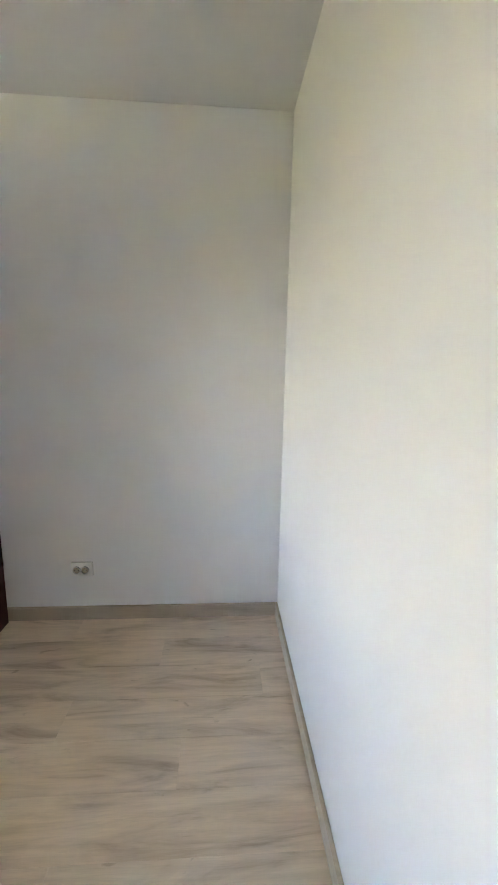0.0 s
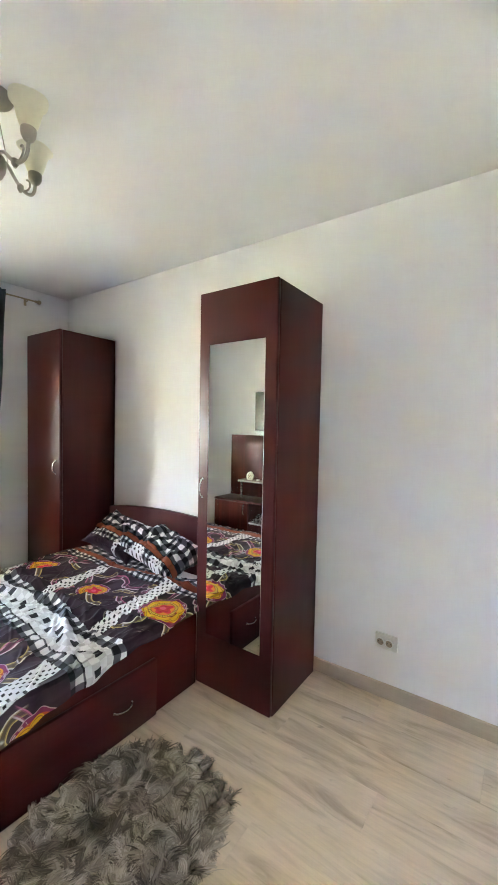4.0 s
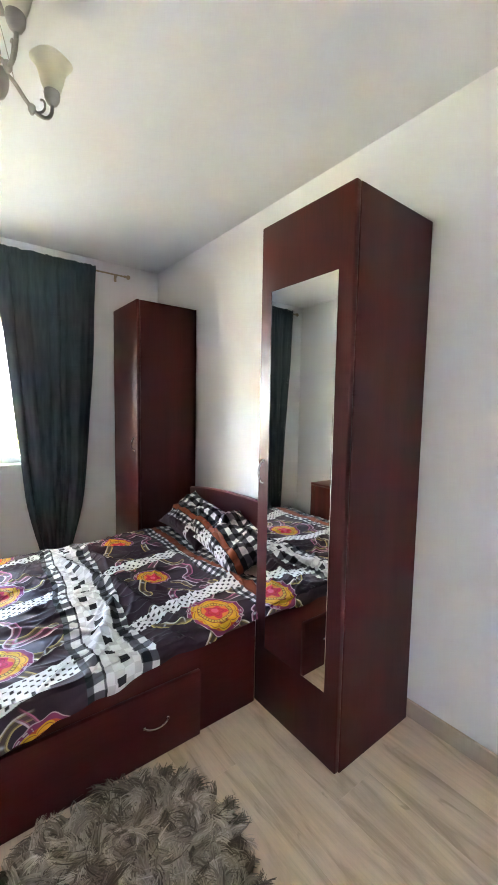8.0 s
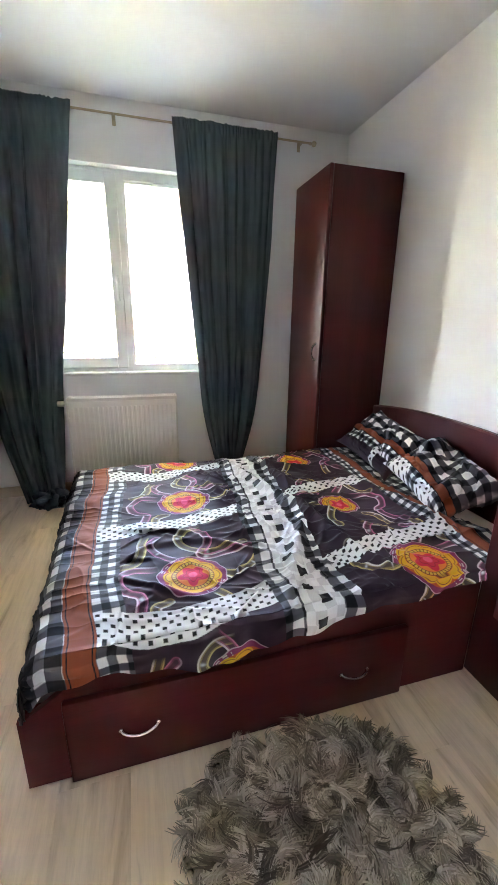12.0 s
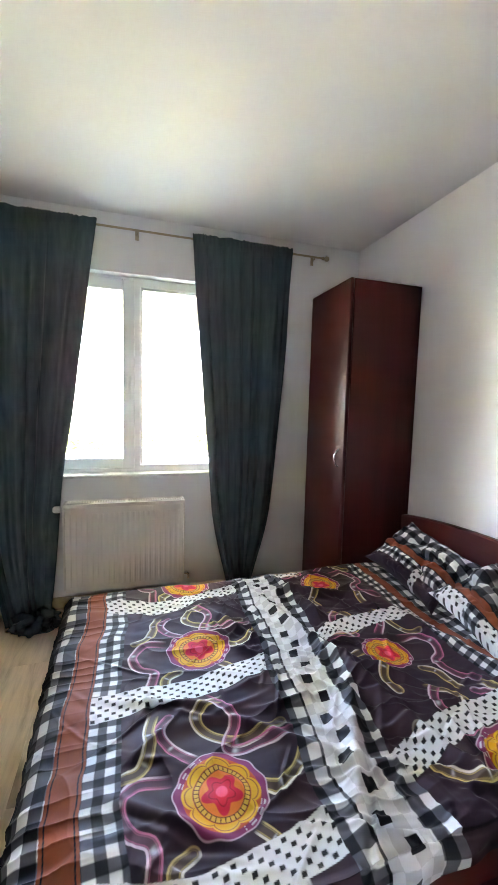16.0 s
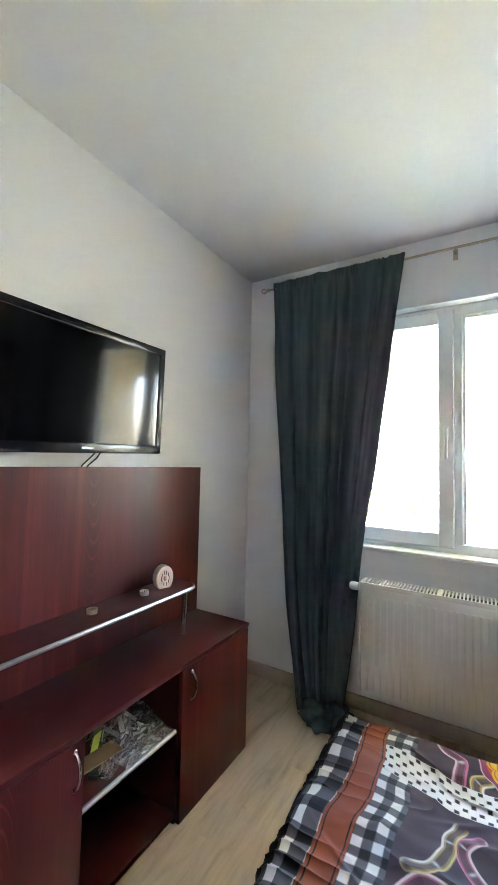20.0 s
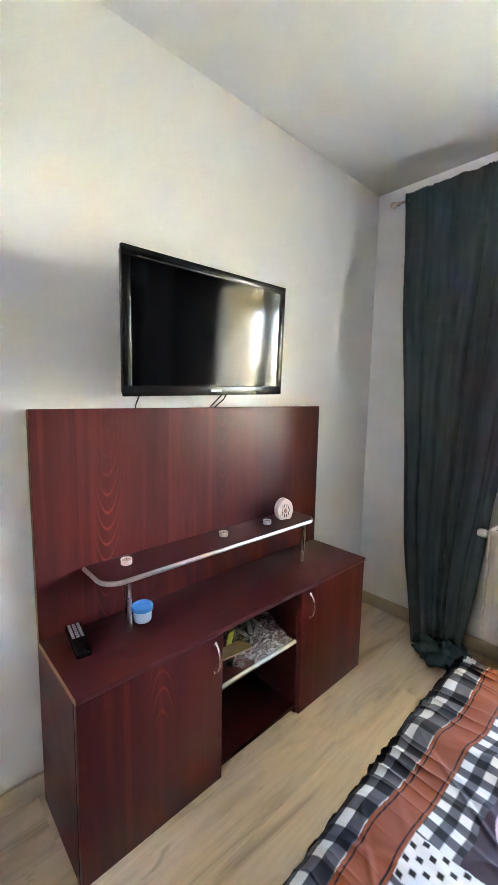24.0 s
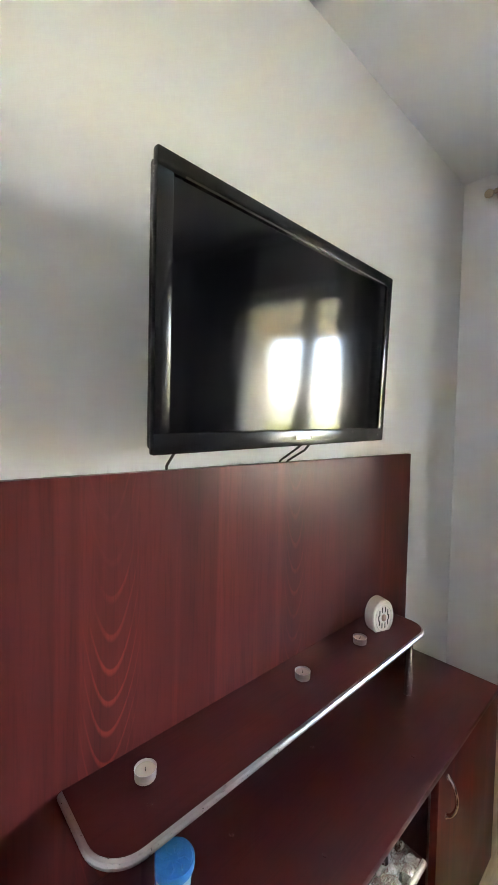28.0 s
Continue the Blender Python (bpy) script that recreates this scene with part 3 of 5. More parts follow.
# ---- curtain rod and curtains ----
ROD_X, ROD_Z = -3.552, 2.486
rod = thing("curtain_rod", "slim brass curtain rod with ball finials above the window", "curtain rod", (XW, 0.55, ROD_Z))
part("rod", tube([(ROD_X, -0.535, ROD_Z), (ROD_X, 0.55, ROD_Z), (ROD_X, 1.902, ROD_Z)], 0.0065, 12), BRASS, rod, smooth=True)
for y, s in ((-0.535, -1), (1.902, 1)):
    prof = [(0.0065, -0.02), (0.011, -0.018), (0.011, -0.008), (0.007, -0.004), (0.008, 0.0)]
    prof += [(max(0.001, 0.0185 * math.sin(math.pi * k / 12)), 0.017 - 0.0185 * math.cos(math.pi * k / 12)) for k in range(2, 13)]
    bm = turned(prof, 18)
    bm.transform(Matrix.Translation((ROD_X, y, ROD_Z)) @ Matrix.Rotation(radians(-90 * s), 4, "X"))
    part("finial", bm, BRASS, rod, "ball finial", True)
for y in (-0.46, 0.567, 1.821):
    bm = box(XW, XW + 0.004, y - 0.011, y + 0.011, ROD_Z - 0.045, ROD_Z + 0.012, 0.001)
    merge(bm, tube([(XW + 0.002, y, ROD_Z - 0.012), (ROD_X, y, ROD_Z - 0.012)], 0.005))
    merge(bm, tube(arc_points((ROD_X, y, ROD_Z), 0.0095, 180, 360, 10, (1, 0, 0), (0, 0, 1)), 0.0028, 8))
    part("bracket", bm, BRASS, rod, smooth=True)


def curtain(name, label, top, mid, low, foot, seed, phase):
    """A gathered curtain on a rod pocket. top, mid, low, foot: (z, y from, y to, x) outlines from rod to floor."""
    rows, cols = 150, 260
    levels = [top, mid, low, foot]
    zs = np.array([l[0] for l in levels])[::-1]
    v = np.concatenate([np.linspace(ROD_Z + 0.034, ROD_Z - 0.05, 16)[:-1], np.linspace(ROD_Z - 0.05, foot[0], rows - 15)])
    def along(k):
        vals = np.array([l[k] for l in levels])[::-1]
        f = np.interp(v, zs, np.arange(len(zs)))
        i = np.clip(f.astype(int), 0, len(zs) - 2)
        s = f - i
        m = np.gradient(vals, zs)
        h = zs[i + 1] - zs[i]
        return ((2 * s ** 3 - 3 * s ** 2 + 1) * vals[i] + (s ** 3 - 2 * s ** 2 + s) * h * m[i]
                + (-2 * s ** 3 + 3 * s ** 2) * vals[i + 1] + (s ** 3 - s ** 2) * h * m[i + 1])
    y0, y1, xc = along(1), along(2), along(3)
    u = np.linspace(0, 1, cols)
    warp = u + 0.018 * np.sin(2 * np.pi * (2.3 * u + 0.2 * phase)) + 0.008 * np.sin(2 * np.pi * (6.1 * u + phase))
    y = y0[:, None] + (y1 - y0)[:, None] * warp[None, :]
    depth = np.clip((top[0] - v) / 0.5, 0.12, 1.0)
    broad = np.sin(2 * np.pi * (6.5 * u + phase + 0.25 * np.sin(2 * np.pi * 1.7 * u)))[None, :] * (0.55 + 0.45 * soft_noise(rows, cols, 5, 2, seed, 2))
    fine = np.sin(2 * np.pi * (19 * u + 2.1 * phase))[None, :] * np.clip(1.2 - depth, 0.25, 1)[:, None]
    drift = soft_noise(rows, cols, 4, 5, seed + 1, 3)
    pleats = np.sin(2 * np.pi * (12.5 * u + 1.3 * phase + 0.3 * np.sin(2 * np.pi * 2.3 * u)))[None, :] * (0.6 + 0.4 * soft_noise(rows, cols, 3, 4, seed + 5, 2))
    x = xc[:, None] + 0.025 * depth[:, None] * broad + 0.0060 * np.interp(v, [0.0, 1.0, 2.3], [0.35, 0.7, 1.0])[:, None] * pleats + 0.0022 * fine + 0.007 * depth[:, None] * drift
    y = y + 0.006 * depth[:, None] * soft_noise(rows, cols, 9, 6, seed + 2, 2)
    head = np.clip((v - (ROD_Z + 0.012)) / 0.02, 0, 1)
    z = np.repeat(v[:, None], cols, 1) + head[:, None] * (0.0035 * np.sin(2 * np.pi * (29 * u + 3 * np.sin(9 * u))) + 0.003 * np.sin(2 * np.pi * (7.3 * u + phase)))[None, :]
    grip = np.exp(-((v - ROD_Z) / 0.03) ** 2)
    x = x * (1 - grip[:, None]) + grip[:, None] * (ROD_X + 0.0095 + 0.003 * np.sin(2 * np.pi * 30 * u)[None, :])
    x = np.maximum(x, XW + 0.006)
    ob = grid_mesh(name, np.stack([x, y, z], -1), None, CURTAIN)
    mod = ob.modifiers.new("cloth", "SOLIDIFY")
    mod.thickness, mod.offset = 0.0025, 0.0
    return tagged(ob, label, "curtain", "curtains at the window")


curtain("curtain", "dark green gathered curtain bunched on the floor beside the radiator",
        (2.52, -0.49, 0.31, -3.545), (1.25, -0.405, 0.15, -3.53), (0.45, -0.315, 0.062, -3.49), (0.03, -0.19, 0.055, -3.37), 4, 0.3)
curtain("curtain", "dark green gathered curtain with a bunched hem on the floor",
        (2.505, 0.918, 1.645, -3.545), (1.25, 1.022, 1.572, -3.525), (0.5, 1.10, 1.485, -3.51), (0.03, 1.215, 1.36, -3.50), 9, 0.7)


def heap(name, label, cx, cy, rx, ry, h, seed):
    """The crumpled hem of a curtain, lying on the floor."""
    bm = bmesh.new()
    bmesh.ops.create_icosphere(bm, subdivisions=5, radius=1.0)
    for w in bm.verts:
        p = w.co.copy()
        a = math.atan2(p.y, p.x)
        n = noise.noise(p * 2.2 + Vector((seed, 0, 0)))
        fold = math.sin(9 * a + 6 * n + seed) * 0.16 * (1 - abs(p.z))
        fold += 0.12 * math.sin(5 * a - 7 * p.z + 3 * n)
        s = 1 + 0.30 * n + fold
        w.co = Vector((cx + rx * p.x * s, cy + ry * p.y * s, max(0.001, h * (0.30 + 0.62 * p.z * s) + 0.022 * noise.noise(p * 3.4 + Vector((0, seed, 0))))))
    return solid(name, bm, CURTAIN, label, "curtain hem", smooth=True)


heap("curtain_hem", "crumpled dark green curtain hem on the floor", -3.385, -0.03, 0.095, 0.125, 0.12, 1.0)
heap("curtain_hem", "crumpled dark green curtain hem beside the wardrobe", -3.50, 1.40, 0.085, 0.155, 0.11, 6.0)


# ---- radiator ----
RY0, RY1, RZ0, RZ1, RXF = 0.118, 0.877, 0.172, 0.744, -3.437
rad = thing("radiator", "cream white steel panel radiator under the window", "radiator", (XW, 0.5, RZ0))
bm = box(RXF - 0.012, RXF, RY0 + 0.012, RY1 - 0.012, RZ0, RZ1 - 0.022, 0.006, 2)
part("front_panel", bm, ENAMEL, rad, smooth=True)
n_rib = 22
for k in range(n_rib):
    y = RY0 + 0.04 + (RY1 - RY0 - 0.08) * k / (n_rib - 1)
    part("rib", box(RXF - 0.011, RXF + 0.0016, y - 0.010, y + 0.010, RZ0 + 0.03, RZ1 - 0.06, 0.0048, 3), ENAMEL, rad, smooth=True)
part("back_panel", box(-3.55, -3.538, RY0 + 0.012, RY1 - 0.012, RZ0, RZ1 - 0.03, 0.004), ENAMEL, rad)
for y in (RY0, RY1 - 0.012):
    part("side_panel", box(-3.552, RXF + 0.001, y, y + 0.012, RZ0 + 0.015, RZ1, 0.004, 2), ENAMEL, rad, smooth=True)
gz = RZ1 - 0.003
grille = part("top_grille", box(-3.552, RXF + 0.001, RY0 + 0.011, RY1 - 0.011, gz - 0.02, gz - 0.016), ENAMEL, rad)
box_rim = box(-3.552, -3.546, RY0 + 0.012, RY1 - 0.012, gz - 0.018, gz + 0.003, 0.001)
box(RXF - 0.005, RXF + 0.001, RY0 + 0.012, RY1 - 0.012, gz - 0.018, gz + 0.003, 0.001, bm=box_rim)
box(-3.552, RXF + 0.001, 0.49, 0.51, gz - 0.018, gz + 0.003, 0.001, bm=box_rim)
part("rim", box_rim, ENAMEL, grille)
for k in range(46):
    y = RY0 + 0.02 + (RY1 - RY0 - 0.04) * k / 45
    part("slat", box(-3.546, RXF - 0.005, y - 0.0035, y + 0.0035, gz - 0.006, gz, 0), ENAMEL, grille)
part("slot_shadow", box(-3.545, RXF - 0.006, RY0 + 0.014, RY1 - 0.014, gz - 0.016, gz - 0.014), SLOT, grille)
for y in (RY0 + 0.12, RY1 - 0.12):
    part("wall_bracket", box(XW, -3.55, y - 0.02, y + 0.02, RZ0 + 0.05, RZ1 - 0.1, 0.003), ENAMEL, rad)
bm = turned([(0.010, 0), (0.010, 0.012), (0.02, 0.014), (0.022, 0.03), (0.021, 0.052), (0.015, 0.06)], 20)
bm.transform(Matrix.Translation((-3.49, RY0 - 0.002, 0.704)) @ Matrix.Rotation(radians(90), 4, "X"))
part("valve_knob", bm, SOCKET_WHITE, rad, "round white valve knob", True)
valve = tube([(-3.49, RY1, 0.21), (-3.49, RY1 + 0.03, 0.21), (-3.49, RY1 + 0.035, 0.205), (-3.49, RY1 + 0.035, 0.17)], 0.009)
part("return_valve", valve, CHROME, rad, "small chrome valve", True)
part("pipe", tube([(-3.49, RY1 + 0.035, 0.178), (-3.53, RY1 + 0.035, 0.172), (XW, RY1 + 0.035, 0.172)], 0.007), ENAMEL, rad, smooth=True)


# ---- wardrobes ----
def wardrobe(x0, x1, label, mirror):
    yf, yb, h = 1.739, 2.196, 2.124
    w = thing("wardrobe", label, "wardrobe", ((x0 + x1) / 2, (yf + yb) / 2, 0), "pair of wardrobes")
    for x in (x0, x1 - 0.018):
        part("side_panel", box(x, x + 0.018, yf, yb, 0, h, 0.0012), WOOD_V, w)
    part("top_panel", box(x0 + 0.018, x1 - 0.018, yf, yb, h - 0.018, h - 0.0005, 0.001), WOOD_H, w)
    part("bottom_panel", box(x0 + 0.018, x1 - 0.018, yf, yb, 0.05, 0.068), WOOD_H, w)
    part("plinth", box(x0 + 0.018, x1 - 0.018, yf + 0.005, yf + 0.021, 0.0, 0.05), WOOD_H, w)
    part("back_panel", box(x0 + 0.018, x1 - 0.018, yb - 0.005, yb - 0.001, 0.02, h - 0.02), WOOD_V, w)
    d = part("door", box(x0 + 0.001, x1 - 0.001, yf - 0.026, yf - 0.001, 0.006, h + 0.003, 0.006, 3), WOOD_V, w, "tall door with rounded edges", True)
    yd = yf - 0.026
    if mirror:
        mx0, mx1 = x0 + 0.074, x1 - 0.063
        part("mirror", box(mx0, mx1, yd - 0.004, yd + 0.001, 0.297, 1.850, 0.0015), mirror_mat, d, "tall frameless mirror")
    hx = x0 + 0.036 if mirror else x1 - 0.055
    bow_handle(d, (hx, yd, 1.04), (hx, yd, 1.137), (0, -1, 0))
    return w


wardrobe(-1.444, -0.955, "tall mahogany wardrobe with a narrow mirror on its door", True)
wardrobe(-3.337, -2.845, "tall mahogany wardrobe with a plain door in the corner", False)


# ---- bed ----
BX0, BX1, BY0, BY1 = -2.815, -1.437, 0.219, 2.14
bed = thing("bed", "mahogany storage bed with a curved headboard and a long drawer front", "bed", (-2.14, 1.2, 0))
rail = bmesh.new()
outline = ((BY0, 0.0), (1.708, 0.0), (1.708, 0.39), (0.43, 0.38), (BY0 + 0.03, 0.25), (BY0, 0.24))
inner = [rail.verts.new((BX1 - 0.018, a, b)) for a, b in outline]
outer = [rail.verts.new((BX1, a, b)) for a, b in outline]
rail.faces.new(inner[::-1])
rail.faces.new(outer)
for k in range(len(outline)):
    j = (k + 1) % len(outline)
    rail.faces.new((inner[k], inner[j], outer[j], outer[k]))
part("side_rail", rail, WOOD_Y, bed)
part("side_rail", box(BX0, BX0 + 0.018, 0.46, BY1, 0, 0.38, 0.0015), WOOD_Y, bed)
part("foot_panel", box(BX0 + 0.018, BX1 - 0.018, BY0, BY0 + 0.018, 0, 0.215, 0.0015), WOOD_H, bed)
drawer = part("drawer_front", box(BX1 + 0.001, BX1 + 0.023, 0.334, 1.408, 0.006, 0.288, 0.005, 2), WOOD_Y, bed, "wide drawer front", True)
for a, b in ((0.476, 0.577), (1.163, 1.258)):
    bow_handle(drawer, (BX1 + 0.023, a, 0.157), (BX1 + 0.023, b, 0.157), (0.97, 0, -0.20), 0.025, 0.0042)
bm = bmesh.new()
n = 24
front, back = [], []
for k in range(n + 1):
    x = -2.843 + (2.843 - 1.446) * k / n
    f = 2 * k / n - 1
    zt_ = 0.735 + 0.053 * (1 - abs(f) ** 2.2)
    front.append((bm.verts.new((x, 2.148, 0.0)), bm.verts.new((x, 2.148, zt_ - 0.008)), bm.verts.new((x, 2.156, zt_))))
    back.append((bm.verts.new((x, 2.186, 0.0)), bm.verts.new((x, 2.186, zt_ - 0.008)), bm.verts.new((x, 2.178, zt_))))
for k in range(n):
    for s in (0, 1):
        bm.faces.new((front[k][s], front[k + 1][s], front[k + 1][s + 1], front[k][s + 1]))
        bm.faces.new((back[k][s], back[k][s + 1], back[k + 1][s + 1], back[k + 1][s]))
    bm.faces.new((front[k][2], front[k + 1][2], back[k + 1][2], back[k][2]))
    bm.faces.new((front[k][0], back[k][0], back[k + 1][0], front[k + 1][0]))
for k in (0, n):
    bm.faces.new((front[k][0], front[k][1], front[k][2], back[k][2], back[k][1], back[k][0]))
part("headboard", bm, WOOD_H, bed, "gently curved headboard", True)
for k in range(9):
    y = BY0 + 0.13 + k * 0.200
    part("slat", box(BX0 + 0.018, BX1 - 0.018, y, y + 0.07, 0.25, 0.268), RAW_EDGE, bed)
part("slat_ledge", box(BX1 - 0.040, BX1 - 0.018, BY0 + 0.018, 1.70, 0.22, 0.25), WOOD_Y, bed)
part("slat_ledge", box(BX0 + 0.018, BX0 + 0.040, BY0 + 0.018, BY1, 0.22, 0.25), WOOD_Y, bed)
solid("mattress", box(BX0 + 0.02, BX1 - 0.03, BY0 + 0.075, 2.145, 0.268, 0.395, 0.05, 3), SHEET, "pale cloth mattress in the bed", "mattress", smooth=True)


# ---- the printed bedding ----
NIGHT, AUB = np.array((0.010, 0.011, 0.016)), np.array((0.042, 0.024, 0.036))
MID, PALE = np.array((0.10, 0.105, 0.125)), np.array((0.74, 0.75, 0.76))
RUST, GOLD, ORANGE = np.array((0.29, 0.075, 0.034)), np.array((0.60, 0.46, 0.18)), np.array((0.72, 0.27, 0.015))
PINK, RED, PLUM = np.array((0.58, 0.17, 0.29)), np.array((0.70, 0.022, 0.055)), np.array((0.24, 0.035, 0.11))


def over(base, mask, colour):
    m = np.clip(mask, 0, 1)[..., None]
    return base * (1 - m) + m * colour


def step(x, soft=0.0012):
    return np.clip(x / soft + 0.5, 0, 1)


def band_wave(x, cell, soft=0.0026):
    """1 on every second stripe of width cell, 0 between, with slightly soft edges."""
    f = np.abs((x / cell + 0.5) % 2 - 1)   # 0 at the middle of a dark stripe, 1 at the middle of a light one
    return np.clip((0.5 - f) * cell / soft + 0.5, 0, 1)


def gingham(X, Y, cell):
    a, b = band_wave(X, cell)[..., None], band_wave(Y, cell)[..., None]
    return PALE * (1 - a) * (1 - b) + MID * (a * (1 - b) + b * (1 - a)) + NIGHT * a * b


def checks_dots(X, Y, cell):
    """White ground with black squares, every second one left out."""
    fx, fy = X / (cell * 0.86), Y / cell
    d = np.maximum(np.abs(fx % 1 - 0.5), np.abs(fy % 1 - 0.5))
    on = ((np.floor(fx) + np.floor(fy)) % 2 == 0) * np.clip((0.315 - d) / 0.10 + 0.5, 0, 1)
    return PALE + on[..., None] * (NIGHT * 1.3 - PALE)


def flower(c, X, Y, cx, cy, r):
    dx, dy = X - cx, Y - cy
    d, a = np.hypot(dx, dy) / r, np.arctan2(dy, dx)
    lobes = 1 + 0.022 * np.cos(11 * a) + 0.015 * np.cos(4 * a)
    c = over(c, step(lobes + 0.028 - d, 0.02), PALE * 0.45 + PINK * 0.5)
    c = over(c, step(lobes - d, 0.02), PLUM)
    loops = (np.abs(np.sin(a - 0.8)) < 0.45) * (np.cos(22 * a) > -0.2)
    c = over(c, step(0.055 - np.abs(d - 0.90), 0.04) * loops, PALE * 0.7 + PINK * 0.2)
    c = over(c, step(0.022 - np.abs(d - 0.90), 0.02) * loops, PLUM)
    c = over(c, step(0.86 - d, 0.02), RED * 0.45 + ORANGE * 0.3)
    petal = 0.73 + 0.14 * np.abs(np.cos(4 * a + 0.3)) ** 0.6
    c = over(c, step(petal - d, 0.02), np.array((0.76, 0.39, 0.022)))
    c = over(c, step(0.012 - np.abs(d - petal + 0.07), 0.02), RUST * 0.9)
    c = over(c, step(0.64 - d, 0.02), RED * 0.4 + ORANGE * 0.6)
    bead = np.abs(np.cos(17 * a))
    c = over(c, step(0.055 - np.abs(d - 0.56), 0.02), np.array((0.70, 0.40, 0.05)))
    c = over(c, step(0.055 - np.abs(d - 0.56), 0.02) * step(0.35 - bead, 0.2), RUST * 0.45)
    c = over(c, step(0.012 - np.abs(d - 0.50), 0.02) + step(0.010 - np.abs(d - 0.62), 0.02), RUST * 0.5)
    c = over(c, step(0.49 - d, 0.02), ORANGE * 0.75 + RED * 0.4)
    c = over(c, step(0.39 + 0.085 * np.cos(5 * a + 0.6) - d, 0.03), RED)
    c = over(c, step(0.014 - np.abs(d - 0.25 - 0.05 * np.cos(5 * a + 0.6)), 0.02), RED * 0.55)
    c = over(c, step(0.13 - d, 0.03), RED * 0.85 + PINK * 0.5)
    return c


# ribbons that wind about a flower: (tint, points as steps along and across the bed from its heart)
RIBBONS = [(1, ((-0.10, -0.07), (-0.19, -0.073), (-0.229, -0.016), (-0.205, 0.049), (-0.158, 0.081), (-0.171, 0.162), (-0.226, 0.23))),
           (1, ((-0.04, -0.11), (-0.10, -0.17), (-0.12, -0.22), (-0.08, -0.27))),
           (0, ((-0.13, -0.29), (-0.15, -0.227), (-0.15, -0.178), (-0.178, -0.113), (-0.233, -0.09))),
           (0, ((0.09, -0.30), (0.02, -0.285), (-0.014, -0.235), (0.014, -0.186), (0.07, -0.154), (0.137, -0.149), (0.24, -0.17))),
           (1, ((0.03, -0.32), (0.075, -0.275), (0.093, -0.22), (0.055, -0.16), (0.06, -0.13), (0.18, -0.125), (0.25, -0.13))),
           (0, ((0.10, -0.016), (0.164, 0.008), (0.226, -0.03), (0.28, -0.10))),
           (0, ((-0.13, 0.24), (-0.123, 0.19), (-0.116, 0.13), (-0.07, 0.10))),
           (0, ((0.07, 0.09), (0.11, 0.146), (0.10, 0.22)))]


def ribbon(c, X, Y, points, tint):
    """Four thin bright lines side by side along a smooth path, with a few sparks."""
    pts = np.array(points)
    ext = np.vstack([2 * pts[0] - pts[1], pts, 2 * pts[-1] - pts[-2]])
    path = []
    for k in range(1, len(ext) - 2):
        for f in np.linspace(0, 1, 7)[:-1]:
            p0, p1, p2, p3 = ext[k - 1], ext[k], ext[k + 1], ext[k + 2]
            path.append(0.5 * (2 * p1 + (p2 - p0) * f + (2 * p0 - 5 * p1 + 4 * p2 - p3) * f ** 2 + (3 * p1 - p0 - 3 * p2 + p3) * f ** 3))
    path = np.array(path)
    lo, hi = path.min(0) - 0.03, path.max(0) + 0.03
    box_ = (Y > lo[0]) & (Y < hi[0]) & (X > lo[1]) & (X < hi[1])
    if not box_.any():
        return c
    px, py = Y[box_], X[box_]
    best = np.full(px.shape, 9.0)
    side = np.zeros(px.shape)
    along = np.zeros(px.shape)
    for k in range(len(path) - 1):
        a, b = path[k], path[k + 1]
        v = b - a
        f = np.clip(((px - a[0]) * v[0] + (py - a[1]) * v[1]) / (v @ v), 0, 1)
        qx, qy = px - a[0] - f * v[0], py - a[1] - f * v[1]
        d = np.hypot(qx, qy)
        closer = d < best
        best = np.where(closer, d, best)
        side = np.where(closer, np.sign(v[0] * qy - v[1] * qx), side)
        along = np.where(closer, (k + f) / len(path), along)
    s = best * side
    sub = c[box_]
    hue = PINK if tint else GOLD
    other = PALE * 0.6 + hue * 0.4
    ends = np.clip(along / 0.10, 0, 1) * np.clip((1 - along) / 0.12, 0, 1)
    sub = over(sub, step(0.0165 - best, 0.004) * 0.10 * ends, hue)
    for off, wd, col, gain in ((-0.0150, 0.0024, hue, 1.0), (-0.0100, 0.0013, hue * 0.6, 0.8), (0.0085, 0.0015, hue * 0.75, 0.8), (0.0140, 0.0030, other, 1.0)):
        sub = over(sub, step(wd - np.abs(s - off), 0.0018) * gain * ends, col)
    for f in (0.31, 0.68):
        sub = over(sub, np.exp(-((along - f) / 0.016) ** 2 - (s / 0.009) ** 2) * 0.7, PALE)
    c[box_] = sub
    return c


